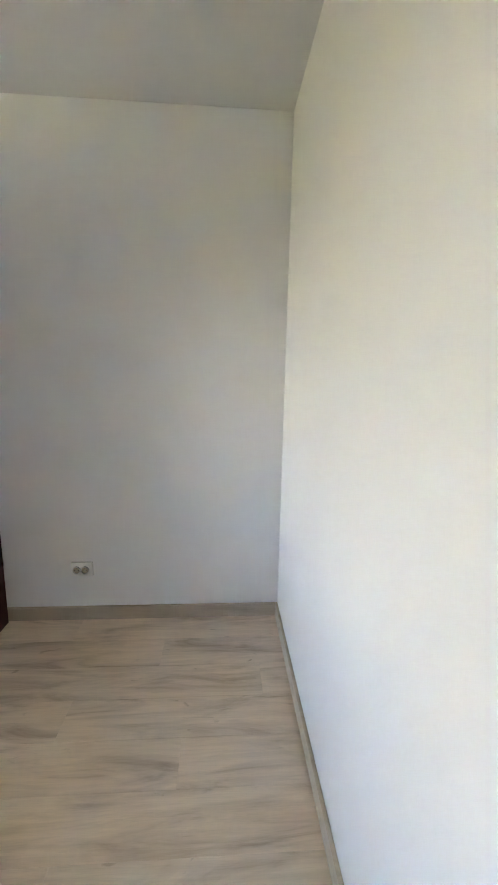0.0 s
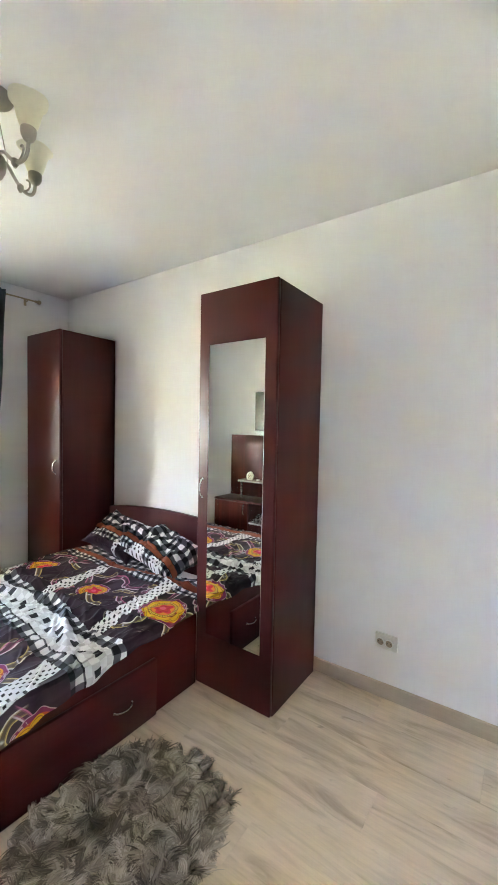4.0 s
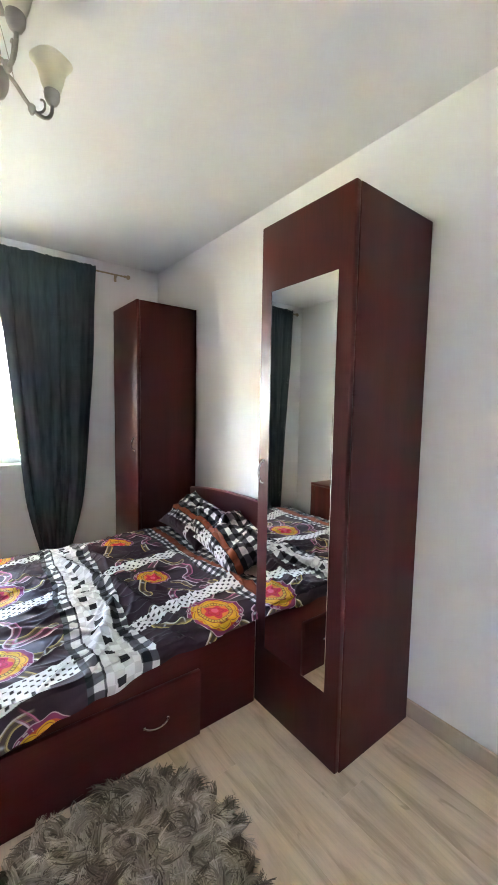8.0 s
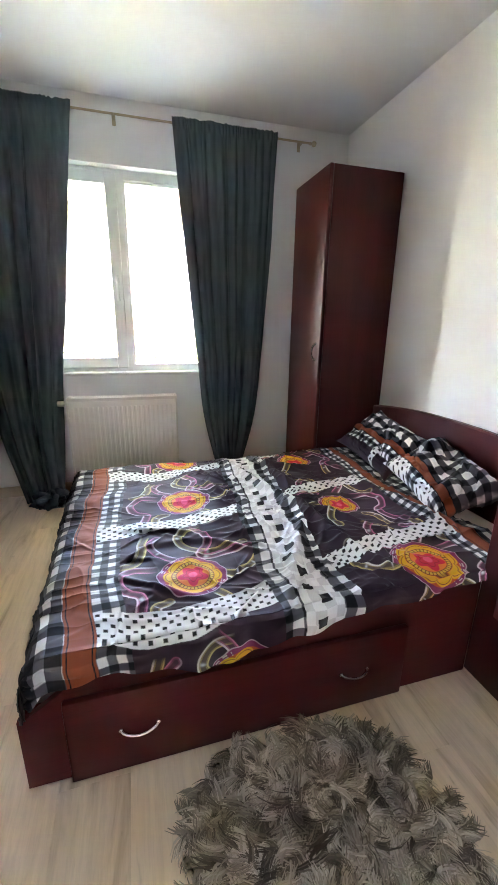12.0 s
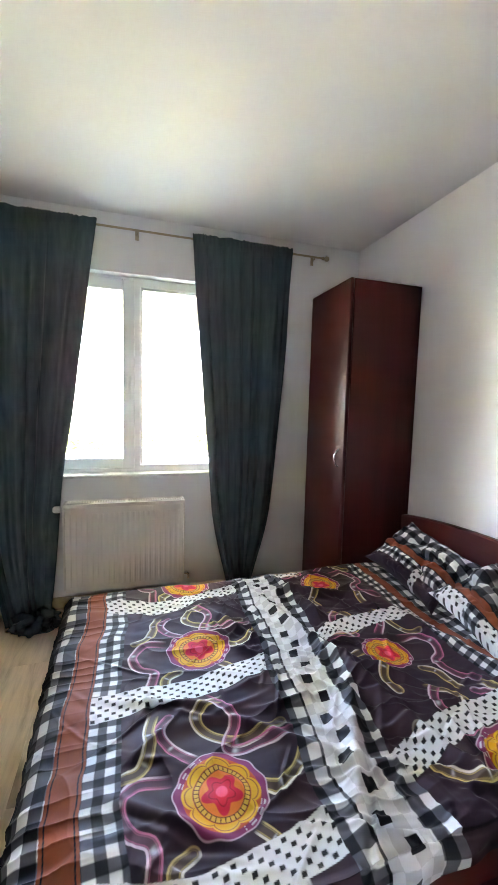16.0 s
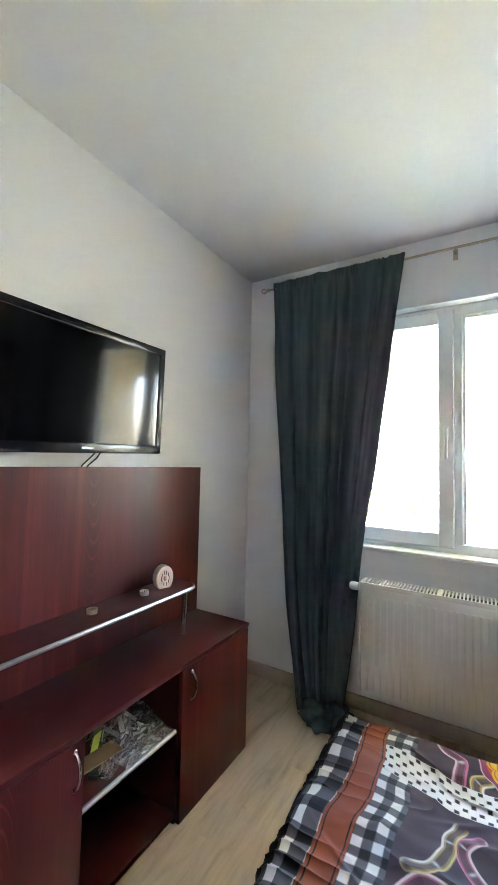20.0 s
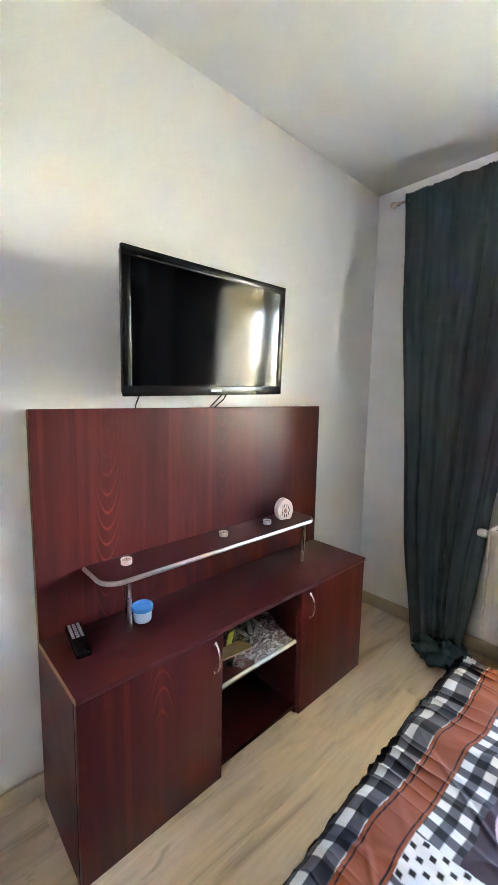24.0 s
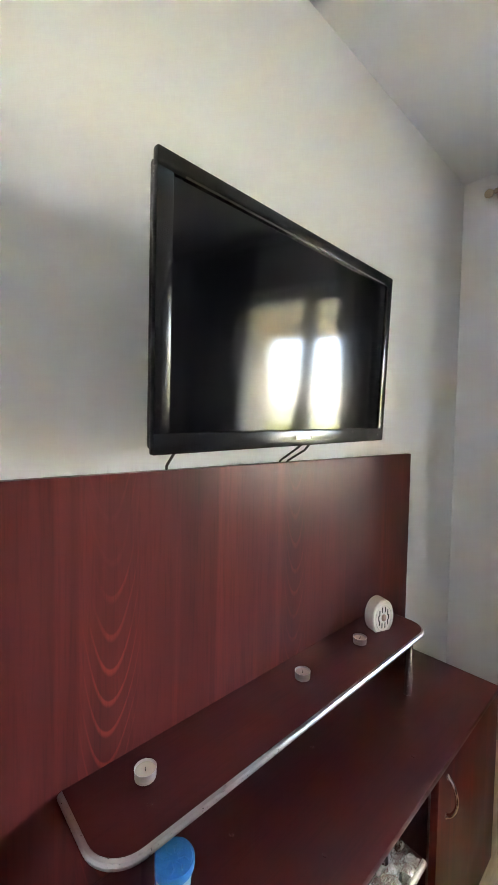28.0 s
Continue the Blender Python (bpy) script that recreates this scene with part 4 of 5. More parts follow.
def duvet_print(X, Y, wob):
    c = np.empty(X.shape + (3,))
    c[:] = AUB
    c = c * (1 + 0.10 * wob[..., None])
    blooms = ((-1.680, 0.722, 0.112), (-2.265, 0.770, 0.116), (-2.045, 1.462, 0.092), (-1.522, 1.540, 0.118), (-2.630, 1.480, 0.100), (-2.79, 0.79, 0.115), (-1.245, 0.83, 0.110))
    hearts = ((-2.248, 0.755, 1), (-1.670, 0.714, 1), (-2.83, 0.785, 1), (-1.09, 0.72, 1), (-2.045, 1.465, -1), (-1.522, 1.540, -1), (-2.630, 1.475, -1), (-3.21, 1.47, -1))
    for cx, cy, flip in hearts:
        for tint, pts in RIBBONS:
            c = ribbon(c, X, Y, [(cy + a * flip, cx + b) for a, b in pts], tint)
    for cx, cy, r in blooms:
        c = flower(c, X, Y, cx, cy, r)
    mid_y = np.interp(X, [-2.7, -2.25, -1.87, -1.65, -1.4], [1.16, 1.135, 1.097, 1.07, 1.095])
    south = step(mid_y - Y, 0.001)
    off = Y - mid_y
    c = over(c, step(0.128 - np.abs(off)) , gingham(X, off + 0.002, 0.034))
    grey = (np.floor(X / 0.036) + np.floor(off / 0.036)) % 2 == 0
    big = np.where(grey[..., None], PALE * 0.78, PALE)
    row = off - 0.012 * np.cos(math.pi * np.floor(X / 0.074))
    big = np.where(((np.abs(X / 0.074 % 1 - 0.5) < 0.22) & (np.abs(row) < 0.0165))[..., None], NIGHT * 1.4, big)
    c = over(c, step(0.062 - np.abs(off)), big)
    # borders at both ends
    pull = np.interp(X, [-2.8, -2.3, -2.0, -1.7, -1.45], [0.014, 0.0, 0.0, -0.004, 0.030])
    foot = Y + 0.068 - pull
    head = 0.43 + (2.235 - Y - 0.43) * 1.6   # the head end is bunched, so its bands show narrower
    for d in (foot, head):
        c = over(c, step(0.560 - d), gingham(X, d, 0.0248))
    # dotted waves run across, over the fine checks
    off_strip = step(np.abs(off) - 0.128)
    for bx, w in ((-2.655, 0.050), (-2.075, 0.052), (-1.502, 0.055)):
        wave = bx + 0.05 * (-2.3 < bx < -1.8) * np.clip((0.56 - Y) / 0.14, 0, 1) + np.interp(Y, [0.43, 0.52, 0.62, 0.72, 0.82, 0.92, 1.04], [0.0, 0.022, 0.035, 0.028, 0.010, -0.015, -0.042])
        c = over(c, step(w - np.abs(X - wave)) * south * off_strip, checks_dots(X - wave, Y, 0.0200))
    for bx, w in ((-2.158, 0.044), (-1.582, 0.046), (-2.74, 0.046)):
        wave = bx + np.interp(Y, [1.1, 1.22, 1.35, 1.48, 1.62, 1.8], [0.0, -0.035, -0.078, -0.105, -0.120, -0.110])
        c = over(c, step(w - np.abs(X - wave)) * (1 - south) * off_strip, checks_dots(X - wave, Y, 0.0200))
    for d in (foot, head):
        for edge, tint in ((0.470, RUST), (0.463, NIGHT), (0.4595, RUST), (0.4005, NIGHT), (0.397, RUST)):
            c = over(c, step(edge - d), tint)
        c = over(c, step(0.389 - d), gingham(X, d, 0.043))
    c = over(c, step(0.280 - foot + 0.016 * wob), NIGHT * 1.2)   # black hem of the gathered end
    return c


def duvet():
    rows, cols = 980, 860
    xs = np.linspace(-2.93, -1.30, cols)
    ys = np.linspace(0.0, 1.995, rows)
    X, Y = np.meshgrid(xs, ys)
    Y = Y * np.interp(X, [-1.95, -1.78], [1.995, 1.90]) / 1.995
    # overhangs, by place
    south_len = np.interp(X, [-2.9, -2.3, -2.0, -1.6, -1.45], [0.09, 0.11, 0.125, 0.13, 0.135])
    east_len = np.interp(Y, [0.2, 0.36, 0.43, 0.55, 0.7, 0.8, 1.05, 1.3, 1.63, 2.0], [0.15, 0.10, 0.085, 0.116, 0.142, 0.138, 0.102, 0.066, 0.045, 0.045]) + 0.006 * np.sin(Y * 19.0)
    west_len = 0.10 + 0.015 * np.sin(Y * 7.0)
    e0, e1 = BX0 + 0.02, BX1 - 0.012
    rs = np.interp(X, [-2.8, -2.3, -1.9, -1.45], [0.05, 0.05, 0.06, 0.07])
    s0 = np.interp(X, [-2.8, -2.3, -1.9, -1.45], [0.216, 0.222, 0.234, 0.244]) + rs
    PX = np.where(X > e1, e1 + (X - e1) / (xs[-1] - e1) * east_len, np.where(X < e0, e0 - (e0 - X) / (e0 - xs[0]) * west_len, X))
    PY = np.where(Y < s0, s0 - (s0 - Y) / (s0 - ys[0]) * (south_len + 0.57 * rs), Y)
    def roll(d, r):
        a = np.clip(d / r, 0, math.pi / 2)
        return r * np.sin(a), r * (1 - np.cos(a)) + np.maximum(0, d - r * math.pi / 2)
    ox, dx = roll(np.maximum(0, PX - e1), 0.028)
    wx, dw = roll(np.maximum(0, e0 - PX), 0.028)
    sy, ds = roll(np.maximum(0, s0 - PY), rs)
    x = np.clip(PX, e0, e1) + ox - wx
    y = np.maximum(PY, s0) - sy
    side_drop = dx + dw
    drop = np.maximum(side_drop, ds) + 0.3 * np.minimum(side_drop, ds)
    # folds
    n1 = soft_noise(rows, cols, 5, 6, 21, 3)
    n2 = soft_noise(rows, cols, 9, 4, 33, 3)
    n3 = soft_noise(rows, cols, 26, 18, 44, 2)
    ridge = (1 - np.abs(soft_noise(rows, cols, 4, 7, 52, 2))) ** 5
    ridge2 = (1 - np.abs(soft_noise(rows, cols, 9, 6, 63, 2))) ** 6
    flat = np.clip(1 - drop / 0.06, 0, 1)
    line = lambda cx, cy, ang, ln, wd: np.exp(-(((-(X - cx) * math.sin(ang) + (Y - cy) * math.cos(ang)) / wd) ** 2) - (((X - cx) * math.cos(ang) + (Y - cy) * math.sin(ang)) / ln) ** 2)
    folds = (0.030 * line(-2.15, 1.22, 0.25, 0.45, 0.028) + 0.026 * line(-1.72, 1.12, -0.5, 0.25, 0.025) + 0.022 * line(-2.5, 1.30, 0.1, 0.28, 0.03)
             + 0.026 * line(-2.55, 1.38, 1.2, 0.25, 0.03) + 0.018 * line(-1.95, 1.36, 0.8, 0.22, 0.02) + 0.014 * line(-1.8, 0.92, 0.9, 0.22, 0.018)
             + 0.012 * line(-2.0, 0.62, 1.25, 0.2, 0.016) + 0.012 * line(-1.65, 0.58, 1.0, 0.18, 0.016) + 0.020 * line(-2.0, 1.75, 0.15, 0.5, 0.03)
             + 0.012 * line(-2.35, 0.95, 0.5, 0.3, 0.02) + 0.016 * line(-1.62, 1.35, 0.35, 0.25, 0.025))
    # many small sharp creases, most of them fanning out from the middle strip and along the edges
    rng = np.random.RandomState(77)
    small = np.zeros(X.shape)
    for k in range(230):
        cx, cy = rng.uniform(-2.78, -1.46), rng.choice([rng.uniform(0.3, 2.0), rng.normal(1.18, 0.16)])
        ang = rng.choice([rng.normal(1.45, 0.30), rng.normal(0.6, 0.5), rng.normal(2.3, 0.4)])
        ln, wd, hgt = rng.uniform(0.04, 0.17), rng.uniform(0.006, 0.012), rng.uniform(0.0018, 0.0055)
        near_ = (np.abs(X - cx) < 2.3 * ln + 0.03) & (np.abs(Y - cy) < 2.3 * ln + 0.03)
        u, v = X[near_] - cx, Y[near_] - cy
        bow = rng.uniform(-1.2, 1.2)
        al, ac = u * math.cos(ang) + v * math.sin(ang), -u * math.sin(ang) + v * math.cos(ang)
        ac = ac - bow * al * al
        small[near_] += hgt * np.exp(-(ac / wd) ** 2 - (al / ln) ** 2) - 0.35 * hgt * np.exp(-((ac - 1.8 * wd) / wd) ** 2 - (al / ln) ** 2)
    calm = 0.40 + 0.60 * np.clip((Y - 0.42) / 0.15, 0, 1)   # the foot border lies flatter
    top = 0.436 + 0.0075 * n1 + 0.005 * n2 + 0.0022 * n3 + calm * (0.012 * ridge * np.clip(n2 + 0.6, 0, 1) + 0.007 * ridge2 + 1.3 * folds + 1.5 * small)
    top = top + 0.012 * np.clip((Y - 1.0) / 0.8, 0, 1) * (1 + n1)
    top = top + np.exp(-((Y - 1.16) / 0.20) ** 2) * (0.004 * ridge2 + 0.3 * small)
    z = top - drop + (1 - flat) * (0.437 - top) * 0.7
    # gathers of the hanging foot end: narrow pleats square to the edge
    near_edge = np.clip((s0 + 0.20 - PY) / 0.22, 0, 1) ** 1.3
    ph = 2 * np.pi * (PX / 0.052 + 0.55 * np.sin(PX * 9.0) + 0.30 * np.sin(PX * 23.0 + 1.0) + 0.10 * n3)
    pleat = 1 - 2 * np.abs(np.sin(ph / 2)) ** 0.45
    deep = 0.55 + 0.45 * np.sin(PX * 17.0 + 2.0 * np.sin(PX * 5.0))
    hang = np.clip(ds / 0.05, 0, 1)
    z = z + 0.0080 * near_edge * (1 - hang) * pleat * deep
    y = y - hang * (0.001 + 0.008 * pleat * deep + 0.003 * n2)
    x = x + hang * 0.008 * np.sin(ph)
    z = z + hang * 0.012 * np.cos(ph * 0.5 + 1.0) * (ds > 0.03)
    eh = np.clip(dx / 0.03, 0, 1)
    x = x + eh * (0.008 + 0.006 * np.sin(Y * 41 + 3 * n1) + 0.004 * n3)
    x = np.where(eh > 0, np.maximum(x, BX1 + 0.004), x)
    z = np.maximum(z, 0.02)
    warpX, warpY = PX + 0.008 * n1 + 0.004 * n2, PY + 0.010 * n2
    colour = duvet_print(warpX, np.where(Y < s0, s0 + (Y - s0) * 0.9, warpY), n3)
    co = np.stack([x, y, z], -1)
    cover = thing("duvet", "rumpled duvet printed with flowers, checks and rust bands on the bed", "duvet", (-2.13, 1.1, 0.40))
    k = int(rows * 0.42 / 1.995)
    grid_mesh("foot_border", co[:k + 1], colour[:k + 1], PRINT, cover, "gathered checked border with a rust band")
    grid_mesh("cover", co[k:], colour[k:], PRINT, cover, "dark satin cover with flowers and dotted waves")
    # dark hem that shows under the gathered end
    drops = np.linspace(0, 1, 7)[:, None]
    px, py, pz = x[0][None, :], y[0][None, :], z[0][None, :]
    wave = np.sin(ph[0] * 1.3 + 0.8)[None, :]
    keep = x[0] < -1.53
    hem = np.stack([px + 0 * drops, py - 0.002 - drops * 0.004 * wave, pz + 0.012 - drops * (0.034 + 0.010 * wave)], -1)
    hem = hem[:, keep]
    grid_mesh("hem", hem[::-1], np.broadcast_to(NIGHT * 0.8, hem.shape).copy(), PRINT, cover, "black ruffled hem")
    return cover


duvet()


def pillow(label, m, seed, w, d, h, turn, band, dotted):
    """A plump pillow in a printed case, with pulled-out corners. The print: bold checks, a rust band, dots."""
    n = 150
    s = np.linspace(-1, 1, n)
    U, V = np.meshgrid(s, s)
    k1, k2 = soft_noise(n, n, 5, 5, seed, 3), soft_noise(n, n, 10, 8, seed + 1, 2)
    body = np.clip((1 - np.abs(U) ** 3.2), 0, 1) ** 0.55 * np.clip((1 - np.abs(V) ** 3.2), 0, 1) ** 0.55
    px = U * w / 2 * (1 - 0.15 * (1 - np.abs(V) ** 2.5) * np.abs(U) ** 3)
    py = V * d / 2 * (1 - 0.17 * (1 - np.abs(U) ** 2.5) * np.abs(V) ** 3)
    crease = (1 - np.abs(k1)) ** 6
    dent = 0.030 * np.exp(-((U * 0.8 + V * 0.6 - 0.1) / 0.16) ** 2) + 0.022 * np.exp(-((U * 0.9 - V * 0.5 + 0.45) / 0.12) ** 2)
    sheets = []
    for side in (1, -1):
        z = side * h / 2 * body * (1 + 0.22 * k1) + 0.012 * k2 * body - 0.022 * crease * body * side - dent * body * side
        sheets.append(np.stack([px, py, z], -1))
    a, b = U * w / 2, V * d / 2
    a, b = a * math.cos(turn) - b * math.sin(turn), a * math.sin(turn) + b * math.cos(turn)
    a, b = a + 0.005 * k1, b + 0.005 * k2
    c = gingham(a, b, 0.036)
    if dotted:
        c = over(c, step(band - b), gingham(a, b, 0.022))
        c = over(c, step(band - b) * step(0.075 - np.abs(a + 0.13)), checks_dots(a, b, 0.024))
        c = over(c, step(band - b) * step(0.065 - np.abs(a - 0.09)), checks_dots(a, b, 0.024))
    else:
        c = over(c, step(band - b), gingham(a, b, 0.021))
        c = over(c, step(band - 0.085 - b), np.broadcast_to(AUB, c.shape))
        wave = 0.03 * np.sin(a * 9.0 + seed)
        c = over(c, step(0.022 - np.abs(a - wave - 0.10)) * step(band - 0.05 - b), checks_dots(a, b, 0.022))
    c = over(c, step(0.024 - np.abs(b - band)), NIGHT)
    c = over(c, step(0.019 - np.abs(b - band)), RUST)
    p = thing("pillow", label, "pillow", m, "pillows on the bed")
    for sheet, name in zip(sheets, ("case_front", "case_back")):
        ob = grid_mesh(name, sheet if name == "case_front" else sheet[:, ::-1], c if name == "case_front" else c[:, ::-1], PRINT)
        ob.parent = p
    return p


pillow("plump pillow in a checked and rust-banded case against the headboard", pose(-2.470, 1.985, 0.585, 33, 10, 3), 3, 0.52, 0.36, 0.185, radians(-3), -0.020, False)
pillow("plump pillow in a checked case leaning askew on the headboard", pose(-1.960, 1.965, 0.565, 23, 12, -6), 8, 0.51, 0.36, 0.190, radians(2), -0.085, True)


# ---- shaggy rug ----
def rug():
    rng = np.random.RandomState(12)
    cx, cy, rx, ry = -1.065, 0.96, 0.280, 0.330
    rug_ob = thing("rug", "shaggy grey-brown sheepskin rug on the floor beside the bed", "rug", (cx, cy, 0))
    def edge(a):
        ca, sa = abs(math.cos(a)), abs(math.sin(a))
        rr = 1 / ((ca / rx) ** 3.2 + (sa / ry) ** 3.2) ** (1 / 3.2)
        return rr * (1 + 0.04 * math.sin(5 * a + 1) + 0.03 * math.sin(9 * a))
    bm = bmesh.new()
    low = [bm.verts.new((cx + edge(2 * math.pi * k / 64) * 0.93 * math.cos(2 * math.pi * k / 64), cy + edge(2 * math.pi * k / 64) * 0.93 * math.sin(2 * math.pi * k / 64), 0.0)) for k in range(64)]
    high = [bm.verts.new(w.co + Vector((0, 0, 0.012))) for w in low]
    bm.faces.new(high)
    bm.faces.new(low[::-1])
    for k in range(64):
        bm.faces.new((low[k], low[(k + 1) % 64], high[(k + 1) % 64], high[k]))
    part("backing", bm, HIDE, rug_ob)
    segs = 6
    V, F, tone = [], [], []
    tufts = []
    for _ in range(1250):
        a, f = rng.uniform(0, 2 * math.pi), math.sqrt(rng.uniform(0, 1))
        tufts.append((a, f, rng.uniform(0, 2 * math.pi), rng.uniform(0.050, 0.090), rng.uniform(0.75, 1.2), rng.uniform(-1.1, 1.1), rng.uniform(0.24, 0.84)))
    for lock in range(3125):
        a, f, way, reach, rise, twist, shade = tufts[lock % len(tufts)]
        tx, ty = cx + edge(a) * f * 0.97 * math.cos(a), cy + edge(a) * f * 0.97 * math.sin(a)
        bx, by = tx + rng.normal(0, 0.006), ty + rng.normal(0, 0.006)
        out = f ** 5
        dx = math.cos(way) * (1 - out) + math.cos(a) * out + (tx - bx) * 20
        dy = math.sin(way) * (1 - out) + math.sin(a) * out + (ty - by) * 20
        size = math.hypot(dx, dy) or 1.0
        dx, dy = dx / size, dy / size
        ln = reach * rng.uniform(0.75, 1.05)
        curl = twist + rng.uniform(-0.3, 0.3)
        wave, wph = rng.uniform(0.003, 0.008), rng.uniform(0, 6.28)
        lift = rise * rng.uniform(0.85, 1.1) * (1 - 0.45 * f ** 6)
        for _ in range(18):
            x, y = bx + rng.normal(0, 0.009), by + rng.normal(0, 0.009)
            w = rng.uniform(0.0024, 0.0052)
            l2 = ln * rng.uniform(0.55, 1.15)
            jx, jy = dx + rng.normal(0, 0.10), dy + rng.normal(0, 0.10)
            wob = rng.normal(0, 0.25)
            base = len(V)
            tone += [shade] * (2 * segs + 2)
            for k in range(segs + 1):
                t = k / segs
                turn = curl * t * t
                ux, uy = jx * math.cos(turn) - jy * math.sin(turn), jx * math.sin(turn) + jy * math.cos(turn)
                gather = 1 - 0.72 * t
                sway = wave * math.sin(6.5 * t + wph + wob) * t
                X, Y = bx + (x - bx) * gather + ux * l2 * t * (0.40 + 0.4 * t) - uy * sway, by + (y - by) * gather + uy * l2 * t * (0.40 + 0.4 * t) + ux * sway
                zc = 0.008 + l2 * lift * (1.2 * t - 0.60 * t * t)
                hw = w * (1 - 0.80 * t ** 1.6)
                V += [(X - uy * hw, Y + ux * hw, max(zc, 0.003)), (X + uy * hw, Y - ux * hw, max(zc, 0.003) + 0.3 * hw)]
            for k in range(segs):
                i = base + 2 * k
                F.append((i, i + 1, i + 3, i + 2))
    me = bpy.data.meshes.new("fur")
    me.from_pydata(V, [], F)
    me.attributes.new("tone", "FLOAT", "POINT").data.foreach_set("value", tone)
    me.materials.append(FUR)
    fur = new("fur", me)
    fur.parent = rug_ob
    fur.matrix_parent_inverse = WORLDS[rug_ob].inverted()
    tagged(fur, "long matted grey-brown pile", kind="stuff")


rug()


# ---- low cabinet with back panel and shelf ----
CX0, CX1, CYF, CYB, CH = -3.006, -1.606, -0.297, -0.640, 0.585
cab = thing("tv_cabinet", "mahogany sideboard with two doors and a tall back panel", "cabinet", (-2.3, -0.47, 0))
part("side_panel", box(CX1 - 0.018, CX1, CYB, CYF - 0.020, 0, CH - 0.019, 0.001), WOOD_V, cab)
part("side_panel", box(CX0, CX0 + 0.018, CYB, CYF - 0.020, 0, CH - 0.019, 0.001), WOOD_V, cab)
part("divider", box(-2.105, -2.087, CYB + 0.005, CYF - 0.022, 0.0, CH - 0.019, 0.001), WOOD_V, cab)
part("divider", box(-2.538, -2.520, CYB + 0.005, CYF - 0.022, 0.0, CH - 0.019, 0.001), WOOD_V, cab)
part("back_board", box(CX0 + 0.018, CX1 - 0.018, CYB + 0.001, CYB + 0.005, 0.02, CH - 0.019), WOOD_V, cab)
part("bottom_board", box(-2.520, -2.105, CYB + 0.005, CYF - 0.018, 0.026, 0.044, 0.001), WOOD_H, cab)
part("toe_board", box(-2.520, -2.105, CYF - 0.06, CYF - 0.044, 0.0, 0.026), WOOD_H, cab)
ms = part("middle_shelf", box(-2.520, -2.105, CYB + 0.005, CYF - 0.030, 0.327, 0.343, 0.001), WOOD_H, cab)
part("edge_strip", tube([(-2.519, CYF - 0.026, 0.335), (-2.106, CYF - 0.026, 0.335)], 0.0085, 12), ALUMINIUM, ms, "bright metal edge strip", True)
top = part("top_board", box(CX0, CX1, CYB + 0.019, CYF + 0.003, CH - 0.019, CH, 0.0035, 2, edges="x"), WOOD_H, cab, smooth=True)
part("raw_edge", box(CX1 - 0.0005, CX1 + 0.0015, CYB + 0.02, CYF + 0.001, CH - 0.017, CH - 0.002), RAW_EDGE, top, "pale unfinished board edge")
part("corner_chip", box(CX1 - 0.0005, CX1 + 0.0015, CYF - 0.034, CYF - 0.0225, 0.0, 0.02), RAW_EDGE, cab, "pale chipped corner")
for x0, x1, hx in ((-2.099, CX1 - 0.001, -2.066), (CX0 + 0.001, -2.526, -2.577)):
    d = part("door", box(x0, x1, CYF - 0.019, CYF, 0.004, CH - 0.024, 0.002, 2), WOOD_DOOR, cab, smooth=True)
    bow_handle(d, (hx, CYF, 0.437), (hx, CYF, 0.54), (0, 1, 0))
bp = part("back_panel", box(CX0 - 0.01, CX1, -0.640, -0.621, CH - 0.019, 1.325, 0.0012), WOOD_ARC, cab, "tall panel with cathedral grain")
part("raw_edge", box(CX1 - 0.0005, CX1 + 0.0015, -0.638, -0.623, CH, 1.322), RAW_EDGE, bp, "pale unfinished board edge")


def round_board(x0, x1, y0, y1, z0, z1, r):
    """A board whose two front corners (at y1) are rounded."""
    pts = [(x0, y0), (x1, y0)]
    pts += [(p.x, p.y) for p in arc_points((x1 - r, y1 - r, 0), r, 0, 90, 10, (1, 0, 0), (0, 1, 0))]
    pts += [(p.x, p.y) for p in arc_points((x0 + r, y1 - r, 0), r, 90, 180, 10, (1, 0, 0), (0, 1, 0))]
    bm = bmesh.new()
    lo = [bm.verts.new((x, y, z0)) for x, y in pts]
    hi = [bm.verts.new((x, y, z1)) for x, y in pts]
    bm.faces.new(hi)
    bm.faces.new(lo[::-1])
    for k in range(len(pts)):
        bm.faces.new((lo[k], lo[(k + 1) % len(pts)], hi[(k + 1) % len(pts)], hi[k]))
    return bm, pts


SX0, SX1, SYF, SZ = -2.800, -1.755, -0.448, 0.793
bm, outline = round_board(SX0, SX1, -0.621, SYF, SZ - 0.018, SZ, 0.06)
shelf = part("shelf", bm, WOOD_H, cab, "raised shelf with rounded corners")
rim = [(x, y, SZ - 0.009) for x, y in outline[1:] + outline[:1]]
part("edge_strip", tube(rim, 0.0085, 10), ALUMINIUM, shelf, "rounded metal edge strip", True)
for x, y in ((-1.850, -0.497), (-2.742, -0.480)):
    part("post", turned([(0.0125, CH), (0.0120, CH + 0.002), (0.0120, SZ - 0.020), (0.0125, SZ - 0.018)], 20, (x, y, 0)), CHROME, cab, "chrome post", True)
for x, y in ((-1.86, -0.40), (-2.05, -0.52), (-2.35, -0.55), (-2.16, -0.37), (-2.52, -0.36)):
    part("screw_cap", turned([(0.0045, CH), (0.004, CH + 0.0012)], 12, (x, y, 0)), WOOD_H, cab)
part("screw_cap", turned([(0.0045, SZ), (0.004, SZ + 0.0012)], 12, (-1.853, -0.50, 0)), WOOD_H, shelf)


